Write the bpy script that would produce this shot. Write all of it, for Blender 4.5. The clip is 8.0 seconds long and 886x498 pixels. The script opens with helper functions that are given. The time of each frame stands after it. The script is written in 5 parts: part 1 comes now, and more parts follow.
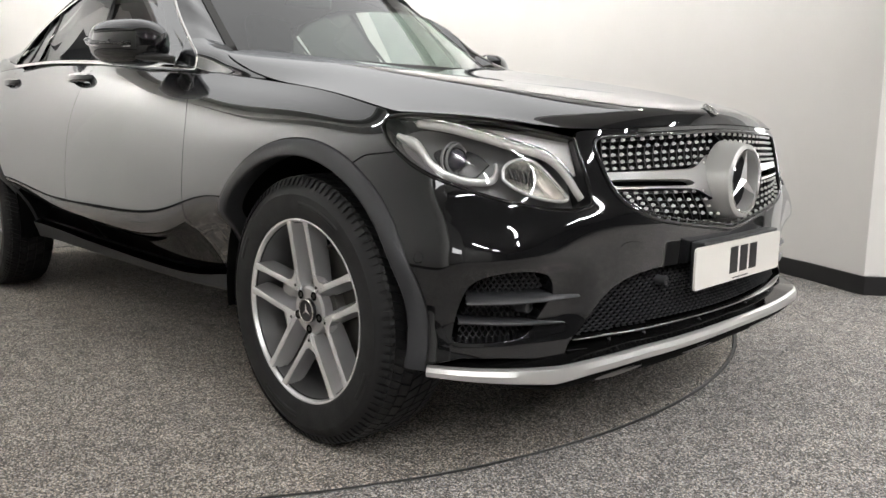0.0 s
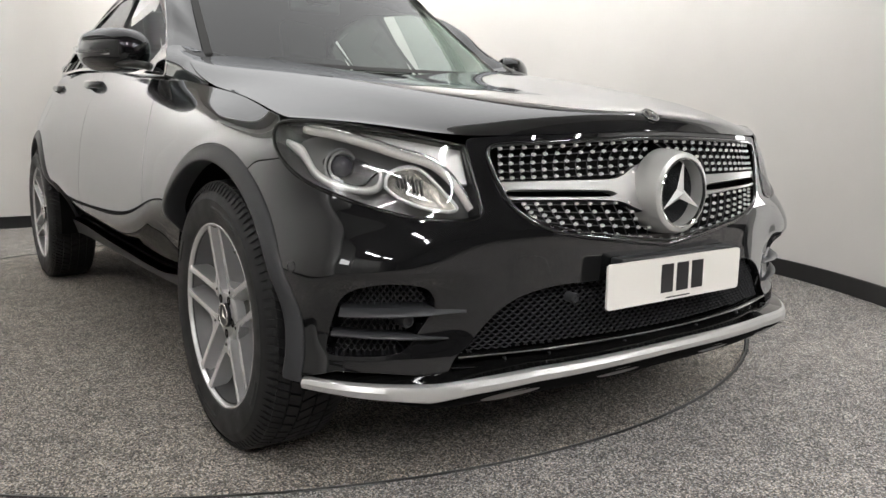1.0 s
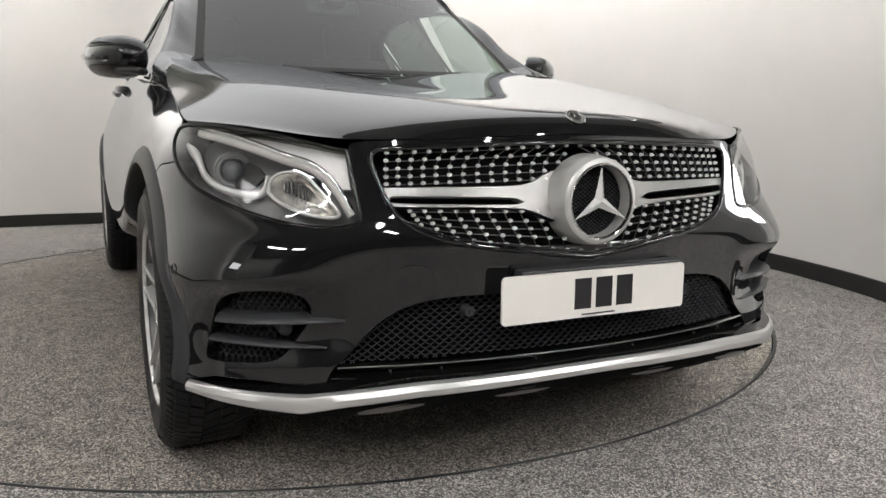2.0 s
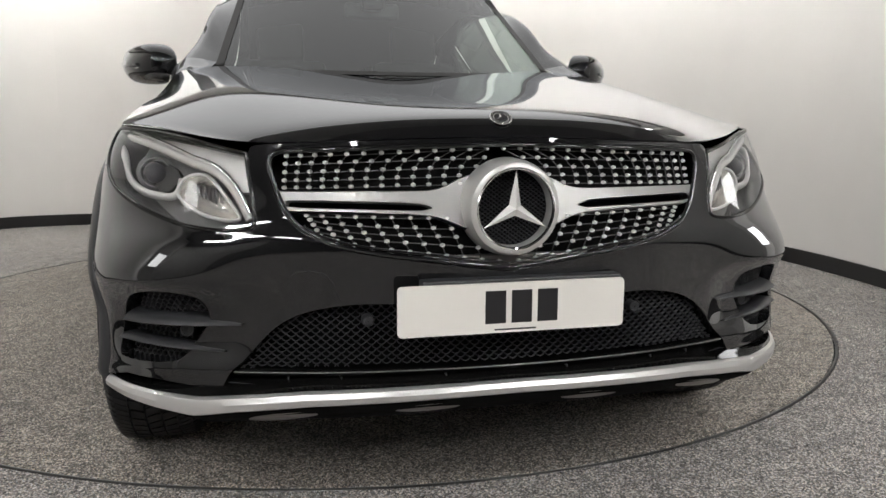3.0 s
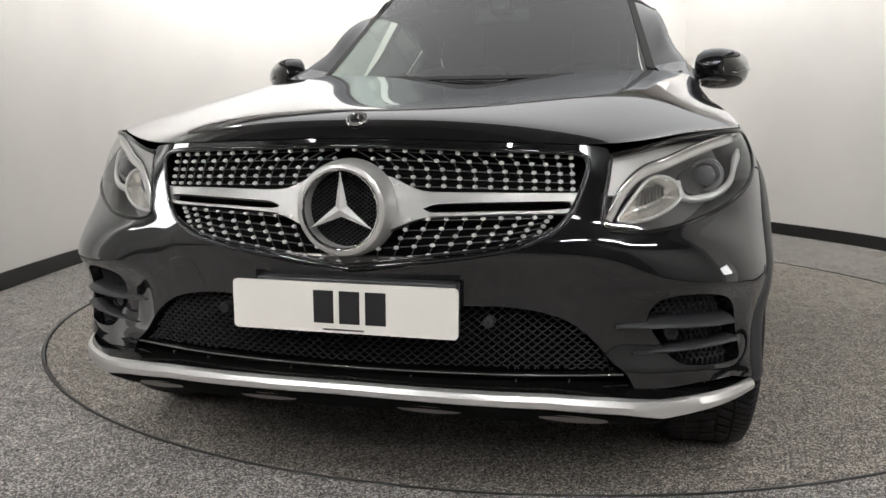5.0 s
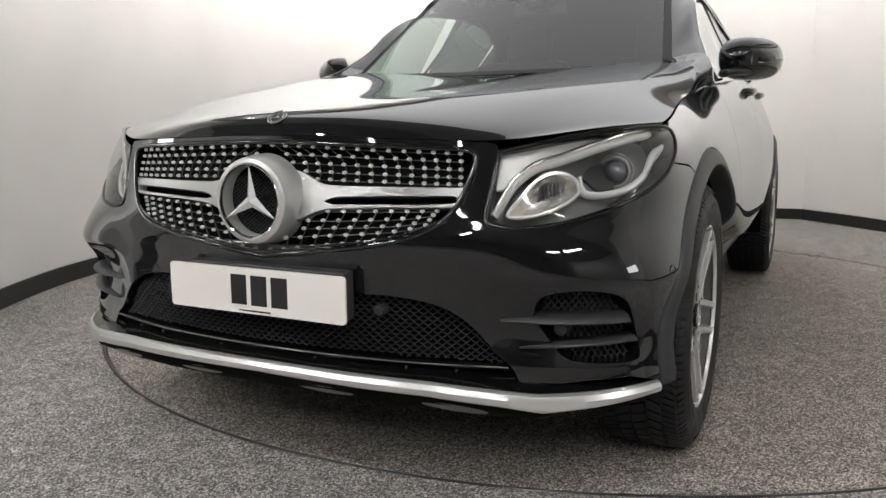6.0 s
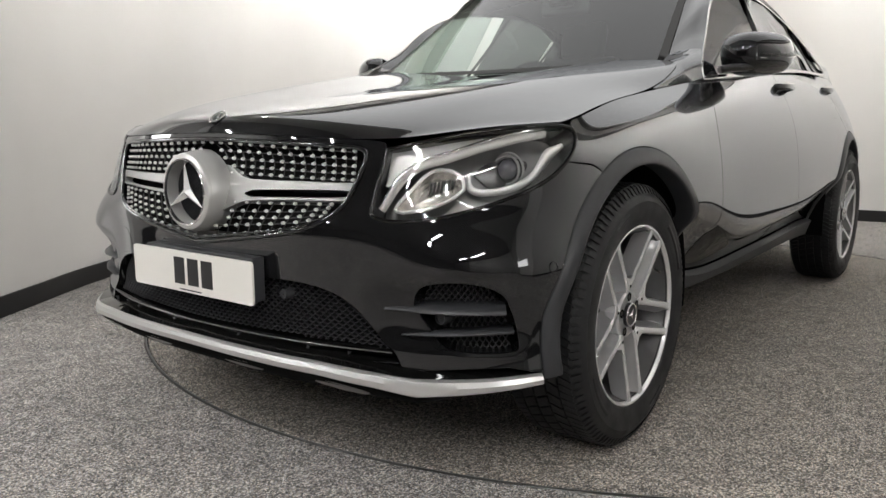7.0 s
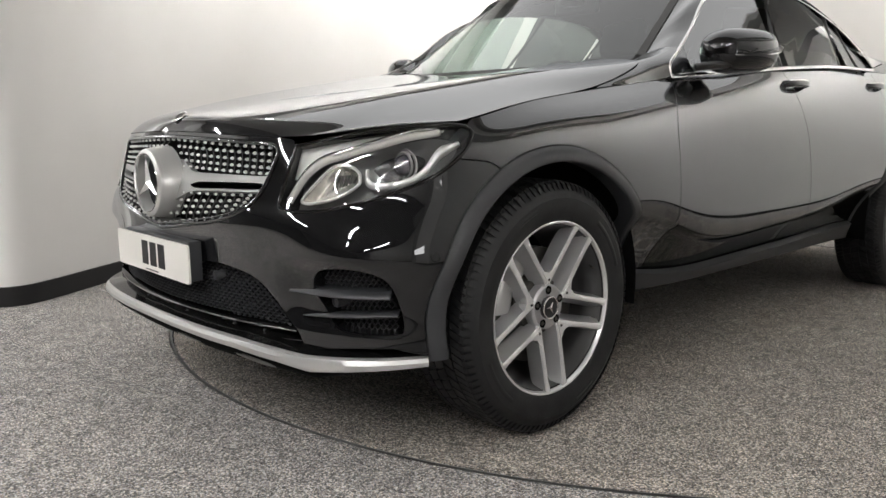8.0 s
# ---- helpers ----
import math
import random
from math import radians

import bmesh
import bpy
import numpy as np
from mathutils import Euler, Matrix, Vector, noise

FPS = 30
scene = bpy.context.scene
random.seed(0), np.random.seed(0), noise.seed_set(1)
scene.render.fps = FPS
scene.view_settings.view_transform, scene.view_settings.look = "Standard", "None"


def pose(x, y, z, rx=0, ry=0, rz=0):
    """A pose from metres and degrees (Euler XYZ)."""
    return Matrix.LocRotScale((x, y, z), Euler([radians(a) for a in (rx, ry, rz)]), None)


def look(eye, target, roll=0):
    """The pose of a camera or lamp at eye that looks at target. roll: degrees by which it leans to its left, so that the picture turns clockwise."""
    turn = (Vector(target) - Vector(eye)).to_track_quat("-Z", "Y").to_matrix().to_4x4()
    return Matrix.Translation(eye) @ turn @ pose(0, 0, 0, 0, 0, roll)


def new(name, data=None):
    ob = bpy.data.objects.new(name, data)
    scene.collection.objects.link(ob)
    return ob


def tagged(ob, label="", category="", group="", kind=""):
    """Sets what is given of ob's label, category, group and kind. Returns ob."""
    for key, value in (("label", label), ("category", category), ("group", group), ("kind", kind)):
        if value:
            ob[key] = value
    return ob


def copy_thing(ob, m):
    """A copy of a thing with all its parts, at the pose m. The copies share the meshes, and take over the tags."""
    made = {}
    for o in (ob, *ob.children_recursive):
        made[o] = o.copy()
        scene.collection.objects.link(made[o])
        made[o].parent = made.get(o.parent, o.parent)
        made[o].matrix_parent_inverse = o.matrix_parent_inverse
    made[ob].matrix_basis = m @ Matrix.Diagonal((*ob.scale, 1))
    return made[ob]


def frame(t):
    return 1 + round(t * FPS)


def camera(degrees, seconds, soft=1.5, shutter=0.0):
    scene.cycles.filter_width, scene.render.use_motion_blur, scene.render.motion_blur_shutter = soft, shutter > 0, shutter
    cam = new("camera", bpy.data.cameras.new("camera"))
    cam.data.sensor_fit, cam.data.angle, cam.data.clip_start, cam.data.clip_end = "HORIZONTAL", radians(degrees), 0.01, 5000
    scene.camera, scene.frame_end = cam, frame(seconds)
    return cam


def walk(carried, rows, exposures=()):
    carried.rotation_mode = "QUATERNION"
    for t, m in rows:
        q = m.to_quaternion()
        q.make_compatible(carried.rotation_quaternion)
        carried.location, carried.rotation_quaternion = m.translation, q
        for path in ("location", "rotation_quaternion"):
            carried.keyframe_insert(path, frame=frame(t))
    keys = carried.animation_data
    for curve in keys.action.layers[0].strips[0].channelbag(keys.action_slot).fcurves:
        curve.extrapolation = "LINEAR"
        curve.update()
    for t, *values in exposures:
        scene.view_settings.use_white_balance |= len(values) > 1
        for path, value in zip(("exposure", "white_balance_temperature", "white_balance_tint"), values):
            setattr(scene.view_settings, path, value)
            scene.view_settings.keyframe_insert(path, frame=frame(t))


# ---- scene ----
cam = camera(59.3, 8.0)
PATH = [
    (0, (-2.079, -0.939, 0.87), (-0.694, 0.468, 0.55), 0.5),
    (0.5, (-1.858, -1.103, 0.875), (-0.587, 0.408, 0.56), 0.5),
    (1, (-1.611, -1.244, 0.883), (-0.469, 0.367, 0.567), 0.6),
    (1.5, (-1.357, -1.368, 0.891), (-0.357, 0.335, 0.575), 0.6),
    (3, (-0.532, -1.579, 0.896), (-0.072, 0.342, 0.583), 0.2),
    (3.5, (-0.253, -1.594, 0.889), (-0.027, 0.37, 0.583), 0.2),
    (4, (0.034, -1.592, 0.89), (0.014, 0.384, 0.581), 0.0),
    (4.5, (0.331, -1.583, 0.884), (0.069, 0.377, 0.583), -0.0),
    (6, (1.218, -1.419, 0.892), (0.338, 0.35, 0.578), -0.3),
    (6.5, (1.507, -1.316, 0.897), (0.454, 0.354, 0.576), -0.3),
    (7, (1.787, -1.194, 0.9), (0.579, 0.366, 0.575), -0.3),
    (7.5, (2.055, -1.061, 0.898), (0.716, 0.388, 0.572), -0.4),
    (8, (2.319, -0.898, 0.901), (0.855, 0.424, 0.572), -0.4),
]
walk(cam, [(t, look(eye, target, roll)) for t, eye, target, roll in PATH], [(0, .86), (1.0, .74), (2.0, .65), (3.5, .52), (5.5, .53), (7.0, .64), (8.0, .74)])

# ---- light ----
world = bpy.data.worlds.new("world")
scene.world = world
world.use_nodes = True
world.node_tree.nodes["Background"].inputs[0].default_value = (0.8, 0.9, 1, 1)
world.node_tree.nodes["Background"].inputs[1].default_value = 0.02
LAMP_STRENGTH = 80.0
WALL_FILL_STRENGTH = 26.0
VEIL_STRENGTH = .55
# battens: plan place and turn; a row before the turntable and a row round it beside the walls
BATTENS = [(x, y, 0) for y in (-2.0, -3.7) for x in (-2.6, -1.1, 1.1, 2.6)]
FLOOD_STRENGTH = 150.0
# one bright unseen floodlight, placed high up in the rear corner so the satin walls mirror it as upright streaks
FLOOD = (-1.20, 5.74, 2.28)
CEILING = 2.7


# ---- materials ----
def material(name, colour, rough, metal=0.0, ior=1.5, coat=0.0):
    m = bpy.data.materials.new(name)
    m.use_nodes = True
    b = m.node_tree.nodes["Principled BSDF"]
    b.inputs["Base Color"].default_value = (*colour, 1)
    b.inputs["Roughness"].default_value = rough
    b.inputs["Metallic"].default_value = metal
    b.inputs["IOR"].default_value = ior
    b.inputs["Coat Weight"].default_value = coat
    b.inputs["Coat Roughness"].default_value = .03
    return m


def noise_node(m, scale, detail=3.0, rough=.5):
    t = m.node_tree
    tc = t.nodes.new("ShaderNodeTexCoord")
    n = t.nodes.new("ShaderNodeTexNoise")
    n.inputs["Scale"].default_value, n.inputs["Detail"].default_value, n.inputs["Roughness"].default_value = scale, detail, rough
    t.links.new(tc.outputs["Object"], n.inputs["Vector"])
    return n


def ramp_node(m, fac, stops):
    r = m.node_tree.nodes.new("ShaderNodeValToRGB")
    while len(r.color_ramp.elements) < len(stops):
        r.color_ramp.elements.new(.5)
    for e, (p, c) in zip(r.color_ramp.elements, stops):
        e.position, e.color = p, (*c, 1) if len(c) == 3 else c
    m.node_tree.links.new(fac, r.inputs["Fac"])
    return r


def bump(m, height, strength, distance):
    t = m.node_tree
    b = t.nodes.new("ShaderNodeBump")
    b.inputs["Strength"].default_value, b.inputs["Distance"].default_value = strength, distance
    t.links.new(height, b.inputs["Height"])
    t.links.new(b.outputs["Normal"], t.nodes["Principled BSDF"].inputs["Normal"])
    return b


def vary_rough(m, scale, lo, hi):
    n = noise_node(m, scale, 4)
    r = m.node_tree.nodes.new("ShaderNodeMapRange")
    r.inputs["From Min"].default_value, r.inputs["From Max"].default_value = .3, .7
    r.inputs["To Min"].default_value, r.inputs["To Max"].default_value = lo, hi
    m.node_tree.links.new(n.outputs["Fac"], r.inputs["Value"])
    m.node_tree.links.new(r.outputs["Result"], m.node_tree.nodes["Principled BSDF"].inputs["Roughness"])


def lacquer(m, low, power, rough):
    """Adds a clear gloss that grows towards grazing angles."""
    t = m.node_tree
    lw, pw, ma, gl, mix = (t.nodes.new("ShaderNode" + k) for k in ("LayerWeight", "Math", "Math", "BsdfGlossy", "MixShader"))
    lw.inputs["Blend"].default_value = .5
    pw.operation, ma.operation = "POWER", "MULTIPLY_ADD"
    pw.inputs[1].default_value = power
    ma.inputs[1].default_value, ma.inputs[2].default_value = .95 - low, low
    gl.inputs["Roughness"].default_value = rough
    gl.inputs["Color"].default_value = (.94, .955, .98, 1)
    t.links.new(lw.outputs["Facing"], pw.inputs[0])
    t.links.new(pw.outputs[0], ma.inputs[0])
    t.links.new(ma.outputs[0], mix.inputs[0])
    base = t.nodes["Material Output"].inputs["Surface"].links[0].from_socket
    t.links.new(base, mix.inputs[1])
    t.links.new(gl.outputs[0], mix.inputs[2])
    t.links.new(mix.outputs[0], t.nodes["Material Output"].inputs["Surface"])
    return gl


def clear(name, tint, low=.045, power=4.0):
    """Thin glass: tinted see-through under a gloss that grows towards grazing angles."""
    m = bpy.data.materials.new(name)
    m.use_nodes = True
    t = m.node_tree
    t.nodes.remove(t.nodes["Principled BSDF"])
    tr = t.nodes.new("ShaderNodeBsdfTransparent")
    tr.inputs["Color"].default_value = (*tint, 1)
    t.links.new(tr.outputs[0], t.nodes["Material Output"].inputs["Surface"])
    lacquer(m, low, power, 0.0)
    return m


M_PAINT = material("black_paint", (.006, .006, .0065), .4, ior=1.05)
wave = bump(M_PAINT, noise_node(M_PAINT, 420, 1).outputs["Fac"], .0025, .0005)
M_PAINT.node_tree.links.new(wave.outputs["Normal"], lacquer(M_PAINT, .050, 2.3, .035).inputs["Normal"])
M_PAINTDARK = material("gloss_black_plastic", (.004, .004, .004), .07, ior=1.4)
M_TRIM = material("satin_black_plastic", (.029, .030, .033), .42, ior=1.45)
bump(M_TRIM, noise_node(M_TRIM, 900, 2).outputs["Fac"], .12, .0006)
M_LINER = material("dull_black_lining", (.005, .005, .005), .9, ior=1.15)
M_WIRE = material("black_wire", (.09, .09, .092), .25)
M_RUBBER = material("black_rubber", (.012, .012, .012), .28)
M_CHROME = material("chrome", (.86, .86, .86), .07, 1)
M_SILVER = material("satin_silver", (.34, .34, .333), .32, .55)
M_RING = material("satin_silver_ring", (.54, .54, .53), .30, .5)
M_STUD = material("bright_stud", (.78, .78, .77), .30, .5)
M_STAR = material("polished_star", (.86, .86, .85), .24, .45)
M_SILVERDARK = material("dull_silver", (.30, .29, .28), .35, 1)
M_LIP = material("polished_silver", (.66, .66, .655), .30, .8)
M_ALLOY = material("alloy", (.50, .50, .51), .30, .7)
M_FACE = material("machined_alloy", (.82, .82, .825), .26, .6)
M_ALLOYDARK = material("alloy_barrel", (.13, .13, .132), .42, .7)
M_STEEL = material("worn_steel", (.10, .097, .09), .48, 1)
M_CALIPER = material("grey_caliper", (.45, .45, .45), .4, .6)
M_INK = material("black_ink", (.012, .012, .014), .3)
M_PLATE = material("white_plate", (.74, .72, .68), .32)
M_TYRE = material("tyre_rubber", (.0105, .0108, .0118), .48, ior=1.4)
bump(M_TYRE, noise_node(M_TYRE, 120, 4).outputs["Fac"], .25, .0015)
vary_rough(M_TYRE, 12, .42, .65)
M_MIRROR = material("mirror", (.9, .9, .9), .01, 1)
M_LAMPGREY = material("lamp_grey", (.24, .24, .243), .30)
M_LAMPDARK = material("lamp_dark", (.035, .035, .036), .20)
M_LAMPPALE = material("lamp_silver", (.66, .66, .65), .38, .3)
M_LAMPBLADE = material("lamp_blade_silver", (.74, .74, .735), .30, .5)
M_REFLECT = material("lamp_reflector", (.86, .84, .80), .22, .75)
M_GUIDE = material("milky_guide", (.55, .54, .52), .22, coat=.8)
M_BALL = material("projector_glass", (.05, .05, .06), .02, ior=1.6, coat=1)
M_CABIN = material("dark_cabin", (.035, .035, .036), .6)
M_CABINPALE = material("grey_headlining", (.16, .155, .15), .9)
M_GLASS = clear("window_glass", (.74, .83, .79), .10, 2.4)
M_SCREEN = clear("windscreen_glass", (.66, .76, .715), .06, 3.0)
M_TINT = clear("privacy_glass", (.14, .16, .15), .06, 5.0)
M_LENS = clear("lamp_lens", (.92, .92, .92), .045, 4.0)

M_WALL = material("white_wall", (.80, .785, .76), .34)
n1 = noise_node(M_WALL, 1.3, 3)
r1 = ramp_node(M_WALL, n1.outputs["Fac"], [(.3, (.77, .755, .73)), (.7, (.82, .805, .78))])
M_WALL.node_tree.links.new(r1.outputs["Color"], M_WALL.node_tree.nodes["Principled BSDF"].inputs["Base Color"])
bump(M_WALL, noise_node(M_WALL, 220, 2).outputs["Fac"], .04, .001)
# anisotropic gloss, set to stretch the floodlight's highlight into upright streaks
streak_axis = M_WALL.node_tree.nodes.new("ShaderNodeTangent")
streak_axis.direction_type, streak_axis.axis = "RADIAL", "Z"
M_WALL.node_tree.links.new(streak_axis.outputs[0], M_WALL.node_tree.nodes["Principled BSDF"].inputs["Tangent"])
M_WALL.node_tree.nodes["Principled BSDF"].inputs["Anisotropic"].default_value = .95
M_WALL.node_tree.nodes["Principled BSDF"].inputs["Anisotropic Rotation"].default_value = .25
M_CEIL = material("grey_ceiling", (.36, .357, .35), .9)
# grey of the unseen front side walls, set to tone the bumper's reflections
M_UNSEEN_GREY = material("unseen_wall_grey", (.30, .295, .285), .7)
bump(M_UNSEEN_GREY, noise_node(M_UNSEEN_GREY, 90, 3).outputs["Fac"], .1, .001)
# charcoal stands in for the dim room that the nose mirrors
M_DUSK = material("dim_room_charcoal", (.09, .09, .09), .8)
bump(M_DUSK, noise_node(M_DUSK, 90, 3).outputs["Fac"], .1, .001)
M_SKIRT = material("black_skirting", (.012, .012, .013), .35)
M_LAMPFRAME = material("white_lamp_frame", (.8, .8, .8), .4)
M_LAMP = bpy.data.materials.new("lit_diffuser")
M_LAMP.use_nodes = True
t = M_LAMP.node_tree
t.nodes.remove(t.nodes["Principled BSDF"])
em = t.nodes.new("ShaderNodeEmission")
em.inputs["Color"].default_value = (1.0, .985, .962, 1)
em.inputs["Strength"].default_value = LAMP_STRENGTH
t.links.new(em.outputs[0], t.nodes["Material Output"].inputs["Surface"])
M_LAMPSOFT = M_LAMP.copy()
M_LAMPSOFT.name = "lit_panel"
M_LAMPSOFT.node_tree.nodes["Emission"].inputs["Strength"].default_value = 6.5
M_WALL_FILL = M_LAMP.copy()
M_WALL_FILL.name = "lit_wall_fill"
M_WALL_FILL.node_tree.nodes["Emission"].inputs["Strength"].default_value = WALL_FILL_STRENGTH
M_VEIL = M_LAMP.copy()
M_VEIL.name = "lit_reflection_fill"
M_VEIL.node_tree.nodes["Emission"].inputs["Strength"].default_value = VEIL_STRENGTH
M_FLOOD = M_LAMP.copy()
M_FLOOD.name = "lit_flood"
M_FLOOD.node_tree.nodes["Emission"].inputs["Strength"].default_value = FLOOD_STRENGTH


def carpet(name, shift, cast):
    m = material(name, (.13, .125, .12), .95)
    t = m.node_tree
    tc = t.nodes.new("ShaderNodeTexCoord")
    off = t.nodes.new("ShaderNodeVectorMath")
    off.inputs[1].default_value = (shift, shift * 2, 0)
    t.links.new(tc.outputs["Object"], off.inputs[0])
    tufts = []
    for scale in (225, 520):
        v = t.nodes.new("ShaderNodeTexVoronoi")
        v.inputs["Scale"].default_value = scale
        t.links.new(off.outputs[0], v.inputs["Vector"])
        tufts.append(v)
    tint = noise_node(m, 210, 1, .5)
    big = noise_node(m, 1.1, 4, .6)
    blot = noise_node(m, 11, 4, .65)
    for n in (tint, big, blot):
        t.links.new(off.outputs[0], n.inputs["Vector"])
    bw = []
    for v in tufts:
        b = t.nodes.new("ShaderNodeRGBToBW")
        t.links.new(v.outputs["Color"], b.inputs[0])
        bw.append(b)
    mix = t.nodes.new("ShaderNodeMix")
    mix.inputs[0].default_value = .42
    t.links.new(bw[0].outputs[0], mix.inputs[2])
    t.links.new(bw[1].outputs[0], mix.inputs[3])
    speck = ramp_node(m, mix.outputs[0], [(.20, (.024, .024, .025)), (.40, (.108, .105, .101)), (.58, (.262, .253, .241)), (.76, (.74, .705, .66))])
    warm = ramp_node(m, tint.outputs["Fac"], [(.35, (.88 * cast[0], .95 * cast[1], 1.08 * cast[2])), (.65, (1.12 * cast[0], 1.0 * cast[1], .86 * cast[2]))])
    worn = ramp_node(m, big.outputs["Fac"], [(.3, (.88, .88, .88)), (.7, (1.12, 1.11, 1.09))])
    a, b = t.nodes.new("ShaderNodeMix"), t.nodes.new("ShaderNodeMix")
    for n in (a, b):
        n.data_type, n.blend_type = "RGBA", "MULTIPLY"
        n.inputs[0].default_value = 1
    t.links.new(speck.outputs["Color"], a.inputs[6])
    t.links.new(warm.outputs["Color"], a.inputs[7])
    t.links.new(a.outputs[2], b.inputs[6])
    t.links.new(worn.outputs["Color"], b.inputs[7])
    patch = ramp_node(m, blot.outputs["Fac"], [(.32, (.80, .80, .81)), (.68, (1.20, 1.19, 1.17))])
    c = t.nodes.new("ShaderNodeMix")
    c.data_type, c.blend_type = "RGBA", "MULTIPLY"
    c.inputs[0].default_value = 1
    t.links.new(b.outputs[2], c.inputs[6])
    t.links.new(patch.outputs["Color"], c.inputs[7])
    t.links.new(c.outputs[2], t.nodes["Principled BSDF"].inputs["Base Color"])
    bump(m, tufts[0].outputs["Distance"], -.45, .003)
    return m


M_CARPET = carpet("grey_carpet", 0.0, (.99, 1.0, 1.03))
M_CARPET_IN = carpet("turntable_carpet", 7.3, (1.02, 1.0, .97))


# ---- body surfaces ----
# plan outline of the half body at bumper height, front centre to rear centre
PLAN = [(0, .030), (.2, .037), (.4, .062), (.55, .105), (.68, .15), (.79, .215), (.885, .315), (.93, .455), (.945, .62), (.948, .80),
        (.945, 1.05), (.942, 1.3), (.94, 1.6), (.94, 2.1), (.94, 2.6), (.935, 3.1), (.937, 3.65), (.875, 4.15), (.76, 4.5), (.48, 4.68), (0, 4.73)]
# sections: (height, outward offset) from the bottom edge up to the bonnet seam or belt line
SEC = {
    0: [(.24, -.12), (.30, .035), (.36, .004), (.46, -.010), (.56, -.007), (.64, -.001), (.70, -.013), (.80, -.045), (.875, -.06)],
    3: [(.24, -.12), (.30, -.012), (.36, -.007), (.46, -.008), (.56, -.005), (.64, -.002), (.70, -.023), (.785, -.045), (.858, -.065)],
    4: [(.24, -.11), (.30, -.012), (.36, -.006), (.46, -.004), (.56, .017), (.635, .006), (.70, -.028), (.79, -.054), (.868, -.090)],
    5: [(.24, -.09), (.30, -.004), (.36, .000), (.46, .006), (.56, .036), (.63, .010), (.70, -.036), (.80, -.068), (.878, -.115)],
    6: [(.24, -.07), (.30, .004), (.36, .003), (.46, .001), (.56, .024), (.63, .004), (.71, -.032), (.805, -.056), (.885, -.095)],
    7: [(.24, -.05), (.30, .003), (.36, .003), (.46, -.004), (.56, .002), (.64, -.004), (.72, -.020), (.81, -.038), (.892, -.075)],
    9: [(.24, -.05), (.32, -.01), (.42, -.005), (.52, 0), (.62, 0), (.71, -.003), (.80, -.016), (.90, -.052), (.957, -.114)],
    10: [(.24, -.15), (.34, -.14), (.45, -.11), (.55, -.052), (.620, .005), (.74, 0), (.85, -.022), (.93, -.060), (.985, -.122)],
    11: [(.24, -.17), (.34, -.160), (.45, -.125), (.555, -.056), (.622, .008), (.76, .000), (.87, -.03), (.955, -.068), (1.013, -.130)],
    12: [(.24, -.18), (.32, -.165), (.38, -.120), (.445, -.058), (.500, .012), (.75, -.001), (.89, -.03), (.985, -.069), (1.045, -.117)],
    13: [(.24, -.18), (.32, -.165), (.40, -.115), (.462, -.056), (.512, .012), (.76, -.002), (.91, -.03), (1.01, -.07), (1.076, -.104)],
    14: [(.24, -.18), (.32, -.165), (.41, -.115), (.475, -.056), (.522, .012), (.77, -.003), (.915, -.035), (1.025, -.08), (1.097, -.12)],
    15: [(.24, -.17), (.33, -.150), (.45, -.105), (.54, -.046), (.605, .006), (.78, -.004), (.92, -.04), (1.04, -.09), (1.118, -.135)],
    17: [(.24, -.06), (.32, -.03), (.42, -.02), (.52, -.01), (.65, 0), (.80, -.02), (.94, -.075), (1.05, -.135), (1.13, -.19)],
    20: [(.24, -.06), (.32, -.03), (.42, -.0), (.52, 0), (.65, 0), (.80, -.02), (.94, -.06), (1.04, -.10), (1.12, -.14)],
}


def cubic(net, u):
    """Catmull-Rom along the first axis of net at the index values u."""
    net = np.asarray(net, float)
    n = len(net)
    pad = np.concatenate([2 * net[:1] - net[1:2], net, 2 * net[-1:] - net[-2:-1]])
    i = np.clip(np.floor(u).astype(int), 0, n - 2)
    f = (np.asarray(u) - i).reshape((-1,) + (1,) * (net.ndim - 1))
    a, b, c, d = pad[i], pad[i + 1], pad[i + 2], pad[i + 3]
    return .5 * (2 * b + (c - a) * f + (2 * a - 5 * b + 4 * c - d) * f ** 2 + (3 * b - a - 3 * c + d) * f ** 3)


def skin_net():
    plan = np.array(PLAN, float)
    n = len(plan)
    mirror = np.concatenate([plan[1:2] * (-1, 1), plan, plan[-2:-1] * (-1, 1)])
    tan = mirror[2:] - mirror[:-2]
    nor = np.stack([tan[:, 1], -tan[:, 0]], 1)
    nor /= np.linalg.norm(nor, axis=1)[:, None]
    keys = sorted(SEC)
    sec = np.stack([[[np.interp(i, keys, [SEC[k][j][c] for k in keys]) for c in (0, 1)] for j in range(9)] for i in range(n)])
    net = np.zeros((n, 9, 3))
    for j in range(9):
        net[:, j, :2] = plan + nor * sec[:, j, 1:2]
        net[:, j, 2] = sec[:, j, 0]
    net[0, :, 0] = net[-1, :, 0] = 0
    return net


def softened(grid, axis, sigma):
    """grid blurred along one axis by a bell curve of sigma steps; the two ends stay where they are."""
    g = np.moveaxis(np.asarray(grid, float), axis, 0)
    k = int(math.ceil(3 * sigma))
    w = np.exp(-.5 * (np.arange(-k, k + 1) / sigma) ** 2)
    pad = np.concatenate([2 * g[:1] - g[k:0:-1], g, 2 * g[-1:] - g[-2:-k - 2:-1]])
    out = sum(w[i] / w.sum() * pad[i:i + len(g)] for i in range(2 * k + 1))
    return np.moveaxis(out, 0, axis)


